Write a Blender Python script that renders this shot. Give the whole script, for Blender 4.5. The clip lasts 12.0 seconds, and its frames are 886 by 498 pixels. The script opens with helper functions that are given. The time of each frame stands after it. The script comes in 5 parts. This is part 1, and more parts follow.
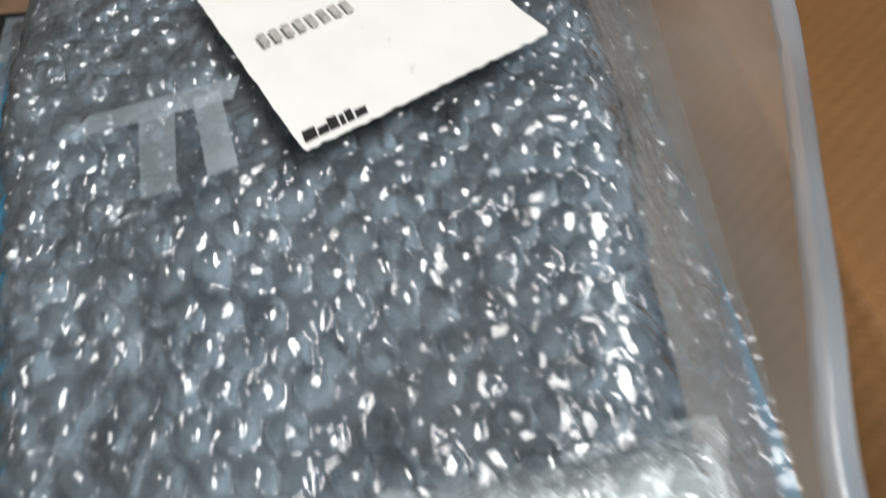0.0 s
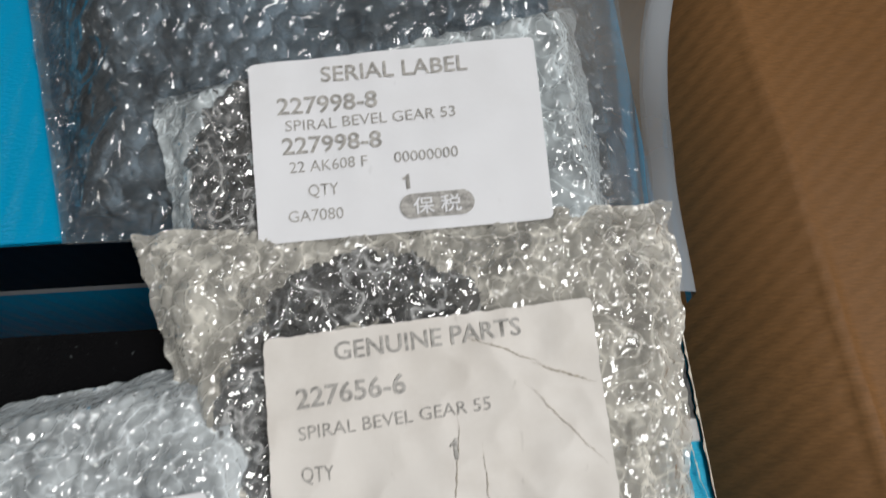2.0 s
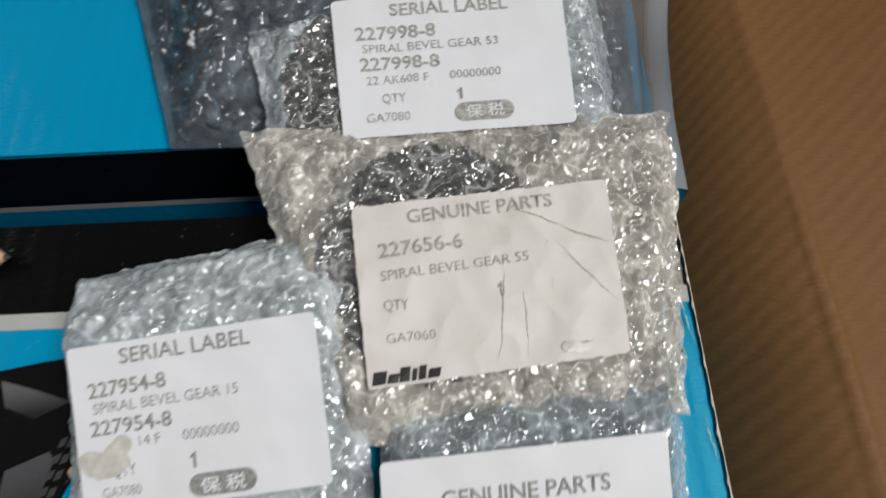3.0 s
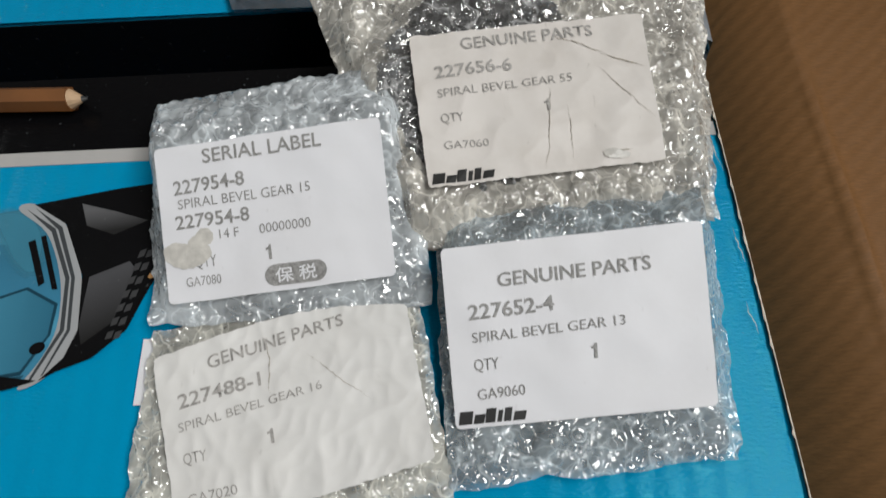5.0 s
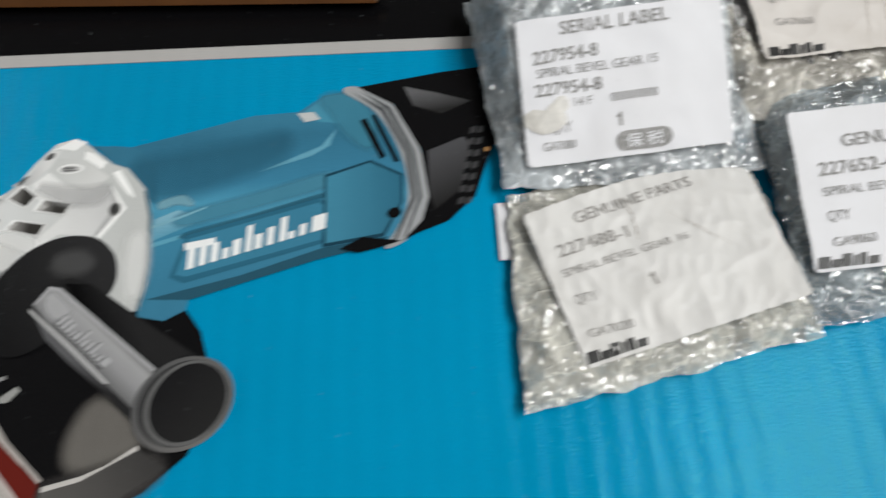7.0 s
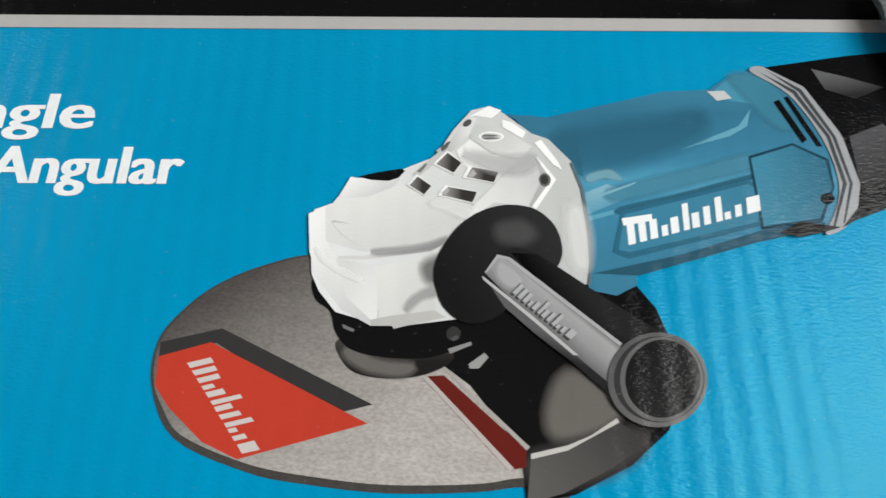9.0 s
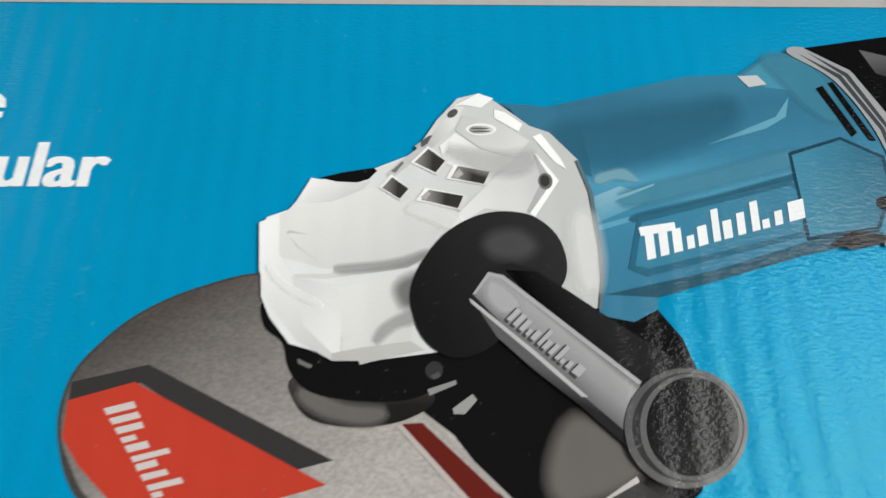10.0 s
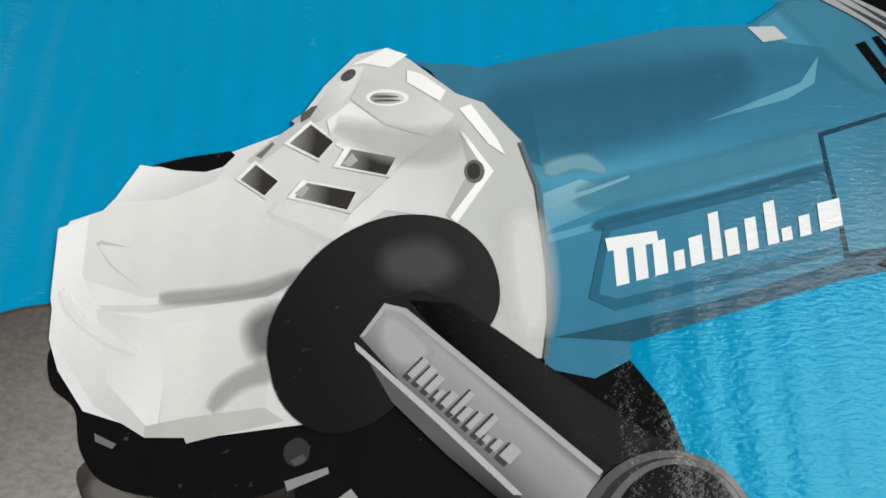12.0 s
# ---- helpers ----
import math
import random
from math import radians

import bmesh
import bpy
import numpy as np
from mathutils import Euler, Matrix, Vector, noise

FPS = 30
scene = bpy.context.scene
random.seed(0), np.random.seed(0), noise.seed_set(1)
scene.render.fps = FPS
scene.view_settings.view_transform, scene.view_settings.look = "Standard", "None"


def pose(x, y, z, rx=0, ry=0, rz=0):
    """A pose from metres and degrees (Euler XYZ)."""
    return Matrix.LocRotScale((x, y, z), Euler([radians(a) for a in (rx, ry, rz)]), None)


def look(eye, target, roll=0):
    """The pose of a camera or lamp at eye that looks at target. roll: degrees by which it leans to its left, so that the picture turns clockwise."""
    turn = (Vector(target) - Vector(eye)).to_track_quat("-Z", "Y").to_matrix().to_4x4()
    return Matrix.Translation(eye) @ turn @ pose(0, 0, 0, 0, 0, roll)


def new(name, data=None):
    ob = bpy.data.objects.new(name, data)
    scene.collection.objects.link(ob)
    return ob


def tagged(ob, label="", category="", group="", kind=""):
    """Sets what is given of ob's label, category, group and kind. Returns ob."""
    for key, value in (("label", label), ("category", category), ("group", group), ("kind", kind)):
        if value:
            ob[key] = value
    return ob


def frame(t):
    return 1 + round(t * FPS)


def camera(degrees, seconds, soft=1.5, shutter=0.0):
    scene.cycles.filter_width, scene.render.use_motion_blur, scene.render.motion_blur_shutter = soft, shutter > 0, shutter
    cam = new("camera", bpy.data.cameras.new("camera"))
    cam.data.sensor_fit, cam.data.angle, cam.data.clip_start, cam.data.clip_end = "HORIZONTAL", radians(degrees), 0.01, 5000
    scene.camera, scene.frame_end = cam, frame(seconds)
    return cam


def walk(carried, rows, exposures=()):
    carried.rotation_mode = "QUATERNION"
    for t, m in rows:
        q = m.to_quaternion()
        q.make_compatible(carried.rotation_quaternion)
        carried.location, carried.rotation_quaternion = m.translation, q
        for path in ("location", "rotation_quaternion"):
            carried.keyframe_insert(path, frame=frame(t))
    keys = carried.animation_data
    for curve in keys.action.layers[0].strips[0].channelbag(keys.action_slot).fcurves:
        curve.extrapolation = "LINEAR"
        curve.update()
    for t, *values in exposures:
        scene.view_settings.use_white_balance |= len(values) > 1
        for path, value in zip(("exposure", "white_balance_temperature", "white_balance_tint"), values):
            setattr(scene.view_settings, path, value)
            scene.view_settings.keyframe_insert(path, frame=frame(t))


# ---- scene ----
cam = camera(74.0, 12.0, shutter=0.5)
PATH = [
    (0, (0.00584, 0.03024, 0.13535), (-0.01175, 0.32883, -0.26532), -5.50),
    (0.2, (0.01443, 0.02139, 0.14607), (-0.01569, 0.27672, -0.28276), -7.88),
    (0.5, (0.01057, 0.00474, 0.15383), (0.00727, 0.19376, -0.30906), -3.38),
    (1, (0.02248, -0.03515, 0.15692), (0.00389, 0.15594, -0.30475), -9.04),
    (1.5, (0.02199, -0.05004, 0.15873), (0.00963, 0.13998, -0.30358), -7.37),
    (2, (0.01545, -0.06144, 0.15969), (0.00321, 0.12493, -0.30412), -6.93),
    (2.5, (0.01149, -0.08212, 0.17072), (0.00057, 0.10459, -0.29298), -6.16),
    (3, (-0.00119, -0.10588, 0.18437), (-0.00940, 0.07995, -0.27974), -4.95),
    (3.2, (-0.00790, -0.11563, 0.18911), (-0.01400, 0.07081, -0.27479), -4.23),
    (4.8, (-0.02119, -0.16031, 0.17906), (-0.02986, 0.02945, -0.28345), -4.94),
    (5, (-0.02041, -0.16552, 0.17783), (-0.02665, 0.02410, -0.28477), -4.25),
    (5.5, (-0.02612, -0.17458, 0.17671), (-0.03068, 0.01402, -0.28633), -4.01),
    (6, (-0.04556, -0.17919, 0.17673), (-0.04737, 0.00056, -0.28984), -3.46),
    (6.5, (-0.07927, -0.18812, 0.17709), (-0.07562, -0.01035, -0.29022), -2.00),
    (7, (-0.13763, -0.20268, 0.17713), (-0.12973, -0.02122, -0.28871), -0.46),
    (7.7, (-0.20295, -0.20839, 0.17956), (-0.20122, -0.01978, -0.28350), -0.29),
    (9.3, (-0.28125, -0.19578, 0.17309), (-0.27904, -0.03579, -0.30062), 1.07),
    (9.5, (-0.28194, -0.19392, 0.16434), (-0.27896, -0.03031, -0.30813), 1.24),
    (10, (-0.27138, -0.18491, 0.14594), (-0.26684, -0.01923, -0.32579), 1.65),
    (10.5, (-0.26224, -0.17038, 0.12359), (-0.25819, -0.00562, -0.34847), 1.58),
    (11, (-0.24976, -0.16341, 0.10907), (-0.24453, -0.00132, -0.36390), 1.92),
    (11.5, (-0.24859, -0.16191, 0.10583), (-0.24317, -0.00521, -0.36895), 2.35),
    (12, (-0.24971, -0.16375, 0.10343), (-0.24219, -0.00740, -0.37144), 3.02),
]
walk(cam, [(t, look(eye, target, roll)) for t, eye, target, roll in PATH], [(0.0, 0.78), (0.5, 0.12), (1.0, 0.08), (3.0, 0.05), (5.0, -0.06), (6.5, 0.0), (7.5, 0.28), (9.3, 0.38), (12.0, 0.3)])

# ---- light: two windows of a plain room, seen only by what they throw on the goods ----
world = bpy.data.worlds.new("sky")
scene.world = world
world.use_nodes = True
wn = world.node_tree
sky = wn.nodes.new("ShaderNodeTexSky")
sky.sky_type, sky.sun_disc = "NISHITA", False
sky.sun_elevation, sky.sun_rotation = radians(40), radians(60)
wn.links.new(sky.outputs[0], wn.nodes["Background"].inputs[0])
wn.nodes["Background"].inputs[1].default_value = 0.1


def window_light(name, centre, target, width, height, watts, colour):
    data = bpy.data.lights.new(name, "AREA")
    data.shape, data.size, data.size_y, data.energy, data.color = "RECTANGLE", width, height, watts, colour
    ob = new(name, data)
    ob.matrix_world = look(centre, target)
    return ob


window_light("window_light_east", (0.60, -0.27, 1.28), (-0.2, -0.27, 1.28), 1.0, 1.06, 38, (1.0, 1.0, 0.97))
window_light("window_light_north", (-2.68, 1.33, 1.75), (-2.68, 0.0, 1.75), 0.62, 0.74, 13, (0.96, 1.0, 1.0))


# ---- materials ----
def material(name):
    m = bpy.data.materials.new(name)
    m.use_nodes = True
    return m, m.node_tree, m.node_tree.nodes["Principled BSDF"]


def add(tree, kind, **values):
    n = tree.nodes.new(kind)
    for key, v in values.items():
        n.inputs[key.replace("_", " ")].default_value = v
    return n


def coords(tree, scale=(1, 1, 1), turn=(0, 0, 0)):
    tc, mp = tree.nodes.new("ShaderNodeTexCoord"), tree.nodes.new("ShaderNodeMapping")
    mp.inputs["Scale"].default_value = scale
    mp.inputs["Rotation"].default_value = [radians(a) for a in turn]
    tree.links.new(tc.outputs["Object"], mp.inputs["Vector"])
    return mp.outputs["Vector"]


def noise_of(tree, vec, scale, detail=3.0, rough=0.5):
    n = add(tree, "ShaderNodeTexNoise", Scale=scale, Detail=detail, Roughness=rough)
    tree.links.new(vec, n.inputs["Vector"])
    return n.outputs["Fac"]


def ramp(tree, fac, stops):
    r = tree.nodes.new("ShaderNodeValToRGB")
    while len(r.color_ramp.elements) < len(stops):
        r.color_ramp.elements.new(0.5)
    for e, (p, c) in zip(r.color_ramp.elements, stops):
        e.position = p
        e.color = (*c, 1) if len(c) == 3 else c
    tree.links.new(fac, r.inputs[0])
    return r.outputs["Color"]


def mix_rgb(tree, fac, a, b, mode="MIX"):
    m = tree.nodes.new("ShaderNodeMix")
    m.data_type, m.blend_type = "RGBA", mode
    for socket, v in ((m.inputs[0], fac), (m.inputs[6], a), (m.inputs[7], b)):
        if isinstance(v, bpy.types.NodeSocket):
            tree.links.new(v, socket)
        elif isinstance(v, (int, float)):
            socket.default_value = v
        else:
            socket.default_value = (*v, 1)
    return m.outputs[2]


def bump(tree, shader, heights):
    """heights: (socket, strength, distance), laid over one another."""
    last = None
    for h, strength, distance in heights:
        b = add(tree, "ShaderNodeBump", Strength=strength, Distance=distance)
        tree.links.new(h, b.inputs["Height"])
        if last:
            tree.links.new(last, b.inputs["Normal"])
        last = b.outputs["Normal"]
    tree.links.new(last, shader.inputs["Normal"])


def print_surface(tree, shader, colour, grain=0.0, cyan=False):
    """Glossy varnished print on corrugated board: dust specks, faint flute lines, ripples in the varnish."""
    v = coords(tree)
    if grain:
        grit = ramp(tree, noise_of(tree, coords(tree, (1, 1.8, 1), (0, 0, 25)), 620, 3, 0.7), [(0.36, (1 - grain,) * 3), (0.62, (1, 1, 1))])
        smear = ramp(tree, noise_of(tree, coords(tree, (1, 4, 1), (0, 0, 12)), 60, 4, 0.6), [(0.3, (1 - grain * 0.6,) * 3), (0.7, (1, 1, 1))])
        colour = mix_rgb(tree, 1.0, mix_rgb(tree, 1.0, colour, grit, "MULTIPLY"), smear, "MULTIPLY")
    specks = ramp(tree, noise_of(tree, v, 420, 2, 0.6), [(0.70, (0, 0, 0)), (0.80, (1, 1, 1))])
    blotch = noise_of(tree, v, 14, 4, 0.6)
    tone = mix_rgb(tree, ramp(tree, blotch, [(0.3, (0, 0, 0)), (0.8, (0.10, 0.10, 0.10))]), colour, (0.0, 0.0, 0.0))
    tone = mix_rgb(tree, mix_rgb(tree, 1.0, specks, (0.08, 0.08, 0.08), "MULTIPLY"), tone, (0.55, 0.6, 0.62))
    tree.links.new(tone, shader.inputs["Base Color"])
    shader.inputs["Specular IOR Level"].default_value = 0.20 if cyan else 0.11
    if cyan:
        shader.inputs["Specular Tint"].default_value = (0.25, 0.85, 0.72, 1)
    rough = ramp(tree, noise_of(tree, v, 60, 3), [(0.3, (0.07, 0.07, 0.07)), (0.75, (0.13, 0.13, 0.13))])
    tree.links.new(rough, shader.inputs["Roughness"])
    ripple = noise_of(tree, coords(tree, (1.0, 2.4, 1)), 480, 3, 0.6)
    wave = tree.nodes.new("ShaderNodeTexWave")
    wave.inputs["Scale"].default_value, wave.inputs["Distortion"].default_value = 38, 1.2
    wave.inputs["Detail"].default_value = 2
    tree.links.new(v, wave.inputs["Vector"])
    bump(tree, shader, [(wave.outputs["Fac"], 0.42 if cyan else 0.2, 0.0003), (ripple, 0.8 if cyan else 0.4, 0.00034)])


PRINTS = {}


def printed(ca, cb=None, p0=None, p1=None, grain=0.0, soft=False):
    """One ink of the print, or two that run into each other from p0 to p1 (millimetres). cb may be a tuple of stops
    (place from p0 to p1, colour); soft: the ink thins out towards the rim of its field."""
    key = (ca, cb, p0, p1, grain, soft)
    if key in PRINTS:
        return PRINTS[key]
    m, tree, shader = material("printed_board")
    if cb is None:
        rgb = tree.nodes.new("ShaderNodeRGB")
        rgb.outputs[0].default_value = (*ca, 1)
        colour = rgb.outputs[0]
    else:
        a, b = Vector((*p0, 0)) / 1000, Vector((*p1, 0)) / 1000
        d = (b - a) / (b - a).length_squared
        dot = tree.nodes.new("ShaderNodeVectorMath")
        dot.operation = "DOT_PRODUCT"
        dot.inputs[1].default_value = d
        tree.links.new(coords(tree), dot.inputs[0])
        shift = tree.nodes.new("ShaderNodeMath")
        shift.operation = "SUBTRACT"
        shift.inputs[1].default_value = a.dot(d)
        tree.links.new(dot.outputs["Value"], shift.inputs[0])
        stops = [(0, ca), *cb] if isinstance(cb[0], tuple) else [(0, ca), (1, cb)]
        colour = ramp(tree, shift.outputs[0], stops)
    print_surface(tree, shader, colour, grain, ca == BLUE)
    if soft:
        ink = tree.nodes.new("ShaderNodeAttribute")
        ink.attribute_name = "ink"
        tree.links.new(ink.outputs["Fac"], shader.inputs["Alpha"])
    PRINTS[key] = m
    return m


BLUE, BLACK, GREY = (0.0, 0.255, 0.475), (0.0035, 0.0035, 0.004), (0.42, 0.41, 0.40)


def kraft(name, colour, flute_turn):
    m, tree, shader = material(name)
    v = coords(tree)
    fibre = noise_of(tree, coords(tree, (1, 5, 1), (0, 0, flute_turn)), 240, 5, 0.65)
    blotch = noise_of(tree, v, 12, 4, 0.6)
    c = ramp(tree, fibre, [(0.3, tuple(k * 0.78 for k in colour)), (0.7, tuple(k * 1.18 for k in colour))])
    c = mix_rgb(tree, ramp(tree, blotch, [(0.35, (0, 0, 0)), (0.8, (0.45, 0.45, 0.45))]), c, tuple(k * 0.72 for k in colour))
    tree.links.new(c, shader.inputs["Base Color"])
    shader.inputs["Roughness"].default_value = 0.62
    shader.inputs["Specular IOR Level"].default_value = 0.3
    wave = tree.nodes.new("ShaderNodeTexWave")
    wave.inputs["Scale"].default_value, wave.inputs["Distortion"].default_value = 42, 2.0
    wave.inputs["Detail"].default_value = 3
    tree.links.new(coords(tree, (1, 1, 1), (0, 0, flute_turn)), wave.inputs["Vector"])
    bump(tree, shader, [(wave.outputs["Fac"], 0.35, 0.0005), (fibre, 0.35, 0.0003), (blotch, 0.5, 0.002)])
    return m


def plain(name, colour, rough=0.5, metal=0.0, spread=0.2, scale=80, relief=0.0003):
    m, tree, shader = material(name)
    f = noise_of(tree, coords(tree), scale, 4, 0.6)
    c = ramp(tree, f, [(0.3, tuple(k * (1 - spread) for k in colour)), (0.72, tuple(min(1, k * (1 + spread)) for k in colour))])
    tree.links.new(c, shader.inputs["Base Color"])
    shader.inputs["Roughness"].default_value, shader.inputs["Metallic"].default_value = rough, metal
    bump(tree, shader, [(f, 0.4, relief)])
    return m


def paper(name, colour, stain, amount):
    m, tree, shader = material(name)
    v = coords(tree)
    grime = noise_of(tree, v, 34, 5, 0.65)
    c = mix_rgb(tree, ramp(tree, grime, [(0.45, (0, 0, 0)), (0.85, (amount, amount, amount))]), colour, stain)
    marks = ramp(tree, noise_of(tree, coords(tree, (1, 0.4, 1), (0, 0, 35)), 330, 2), [(0.72, (0, 0, 0)), (0.8, (1, 1, 1))])
    c = mix_rgb(tree, mix_rgb(tree, 1.0, marks, (amount * 0.6,) * 3, "MULTIPLY"), c, tuple(k * 0.5 for k in stain))
    tree.links.new(c, shader.inputs["Base Color"])
    shader.inputs["Roughness"].default_value = 0.5
    shader.inputs["Specular IOR Level"].default_value = 0.35
    bump(tree, shader, [(noise_of(tree, v, 55, 3), 0.35, 0.0008), (noise_of(tree, v, 700, 2), 0.15, 0.0001)])
    return m


def film(name, tint, haze, rough=0.055, wrinkle=1.0, scale=190, ior=2.5, cells=250, glint_haze=0.0, crease_white=1.0):
    """Clear plastic film: lets most light through, with milky patches and sharp creased gloss."""
    m, tree, shader = material(name)
    out = tree.nodes["Material Output"]
    v = coords(tree)

    def crumple(size, detail):
        """Ridged noise: flat facets that meet in sharp creases."""
        shift, ridge = tree.nodes.new("ShaderNodeMath"), tree.nodes.new("ShaderNodeMath")
        shift.operation, ridge.operation = "SUBTRACT", "ABSOLUTE"
        shift.inputs[1].default_value = 0.5
        tree.links.new(noise_of(tree, v, size, detail, 0.5), shift.inputs[0])
        tree.links.new(shift.outputs[0], ridge.inputs[0])
        return ridge.outputs[0]

    soft = noise_of(tree, v, scale * 0.35, 3, 0.6)
    patch = noise_of(tree, v, scale * 0.5, 2, 0.5)
    # narrow raised creases, long ones and short ones
    long_crease = ramp(tree, crumple(scale * 0.55, 1), [(0.0, (1, 1, 1)), (0.030, (0, 0, 0))])
    short_crease = ramp(tree, crumple(scale * 1.05, 1), [(0.0, (1, 1, 1)), (0.045, (0, 0, 0))])
    big = crumple(scale * 0.8, 0)
    vor = add(tree, "ShaderNodeTexVoronoi", Scale=cells)
    bent = tree.nodes.new("ShaderNodeVectorMath")
    bent.operation = "MULTIPLY_ADD"
    wob = add(tree, "ShaderNodeTexNoise", Scale=90.0)
    tree.links.new(v, wob.inputs["Vector"])
    tree.links.new(wob.outputs["Color"], bent.inputs[0])
    bent.inputs[1].default_value = (0.006, 0.006, 0.006)
    tree.links.new(v, bent.inputs[2])
    tree.links.new(bent.outputs[0], vor.inputs["Vector"])
    milk, glow, haze_mix = tree.nodes.new("ShaderNodeBsdfDiffuse"), tree.nodes.new("ShaderNodeBsdfTranslucent"), tree.nodes.new("ShaderNodeMixShader")
    milk.inputs["Color"].default_value = glow.inputs["Color"].default_value = (*tint, 1)
    haze_mix.inputs[0].default_value = 0.22
    tree.links.new(milk.outputs[0], haze_mix.inputs[1])
    tree.links.new(glow.outputs[0], haze_mix.inputs[2])
    clear = tree.nodes.new("ShaderNodeBsdfTransparent")
    clear.inputs[0].default_value = (0.95, 0.96, 0.97, 1)
    gloss = tree.nodes.new("ShaderNodeBsdfGlossy")
    gloss.inputs["Roughness"].default_value = rough
    fres = add(tree, "ShaderNodeFresnel", IOR=ior)
    bump(tree, gloss, [(soft, wrinkle * 0.6, 0.004), (vor.outputs["Distance"], wrinkle * 0.5, 0.003), (big, wrinkle * 0.8, 0.0045), (short_crease, wrinkle * 0.6, 0.0006), (long_crease, wrinkle * 0.8, 0.0008)])
    normal = gloss.inputs["Normal"].links[0].from_socket
    tree.links.new(normal, fres.inputs["Normal"])
    share = ramp(tree, patch, [(0.35, (haze * 0.6,) * 3), (0.68, (min(1, haze * 1.4),) * 3)])
    # glints and milky bends put into the haze: creases and steep slopes whiter
    if glint_haze:
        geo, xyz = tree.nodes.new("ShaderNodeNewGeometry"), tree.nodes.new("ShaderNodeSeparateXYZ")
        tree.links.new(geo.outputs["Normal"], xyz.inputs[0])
        bend = ramp(tree, xyz.outputs["Z"], [(0.45, (glint_haze,) * 3), (0.97, (0, 0, 0))])
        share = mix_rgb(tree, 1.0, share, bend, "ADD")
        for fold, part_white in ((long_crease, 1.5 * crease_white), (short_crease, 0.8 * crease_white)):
            white = mix_rgb(tree, 1.0, fold, (min(1.0, glint_haze * part_white),) * 3, "MULTIPLY")
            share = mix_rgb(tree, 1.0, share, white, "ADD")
    body, top = tree.nodes.new("ShaderNodeMixShader"), tree.nodes.new("ShaderNodeMixShader")
    tree.links.new(share, body.inputs[0])
    tree.links.new(clear.outputs[0], body.inputs[1])
    tree.links.new(haze_mix.outputs[0], body.inputs[2])
    tree.nodes.remove(shader)
    tree.links.new(fres.outputs[0], top.inputs[0])
    tree.links.new(body.outputs[0], top.inputs[1])
    tree.links.new(gloss.outputs[0], top.inputs[2])
    tree.links.new(top.outputs[0], out.inputs["Surface"])
    return m


# tones of the unseen room, set for its bounce and reflections
WALL = plain("painted_plaster", (0.27, 0.262, 0.25), 0.8, 0, 0.06, 6, 0.001)
CEIL = plain("ceiling_paint", (0.30, 0.30, 0.30), 0.8, 0, 0.05, 6, 0.001)
FLOOR = plain("floor_concrete", (0.30, 0.29, 0.27), 0.7, 0, 0.2, 9, 0.002)
BENCH = plain("bench_wood", (0.20, 0.12, 0.07), 0.5, 0, 0.3, 25, 0.0005)
KRAFT = kraft("kraft_board", (0.235, 0.110, 0.037), 50)
CUT = plain("torn_board_edge", (0.62, 0.56, 0.47), 0.85, 0, 0.25, 500, 0.0006)
INK = plain("label_ink", (0.25, 0.245, 0.24), 0.6, 0, 0.4, 900, 0.00005)
INK_PALE = plain("label_ink_worn", (0.34, 0.325, 0.31), 0.6, 0, 0.45, 700, 0.00005)
INK_BLACK = plain("logo_ink", (0.012, 0.012, 0.012), 0.5, 0, 0.2, 700, 0.00005)
STAIN = plain("oil_stained_paper", (0.52, 0.50, 0.465), 0.35, 0, 0.2, 260, 0.0004)
GRIME = plain("label_grime", (0.36, 0.32, 0.27), 0.8, 0, 0.3, 900, 0.00005)
WHITE_INK = plain("white_print", (0.78, 0.80, 0.80), 0.3, 0, 0.05, 300, 0.00005)
PAPER_NEW = paper("label_paper", (0.70, 0.70, 0.73), (0.52, 0.50, 0.49), 0.25)
PAPER_OLD = paper("label_paper_yellowed", (0.64, 0.605, 0.575), (0.42, 0.37, 0.32), 0.5)
PAPER_MID = paper("label_paper_creased", (0.67, 0.66, 0.645), (0.48, 0.45, 0.41), 0.35)
STEEL = plain("oiled_gear_steel", (0.018, 0.017, 0.018), 0.30, 0.2, 0.3, 300, 0.0003)
# glint_haze: how much white stands in for glints on folded film
FILM_CLEAR = film("clear_bubble_film", (0.80, 0.90, 0.95), 0.30, 0.05, 1.1, glint_haze=0.22)
FILM_OILY = film("yellowed_bubble_film", (0.87, 0.83, 0.75), 0.44, 0.05, 1.1, glint_haze=0.28)
FILM_CREAM = film("cream_bubble_film", (0.92, 0.90, 0.81), 0.50, 0.05, 1.1, glint_haze=0.28)
FILM_FROST = film("bluish_bubble_film", (0.84, 0.92, 0.96), 0.48, 0.05, 1.1, glint_haze=0.28)
FILM_MILKY = film("milky_bubble_film", (0.86, 0.92, 0.96), 0.50, 0.05, 0.9, glint_haze=0.20)
FILM_PRESSED = film("film_pressed_on_oily_steel", (0.80, 0.80, 0.80), 0.08, 0.045, 1.2, 170, 2.8, glint_haze=0.30)
BACK_CLEAR = film("layered_bubble_film", (0.68, 0.82, 0.88), 0.30, 0.08, 0.8)
BACK_OILY = film("layered_yellowed_film", (0.82, 0.77, 0.68), 0.70, 0.08, 0.8)
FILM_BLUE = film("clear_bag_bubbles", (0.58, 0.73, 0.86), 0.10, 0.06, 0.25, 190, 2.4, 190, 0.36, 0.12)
FILM_BAG = film("clear_poly_bag", (0.75, 0.80, 0.85), 0.06, 0.12, 1.0, 95, 1.6, 90)
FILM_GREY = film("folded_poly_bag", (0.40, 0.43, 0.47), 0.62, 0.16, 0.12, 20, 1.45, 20)
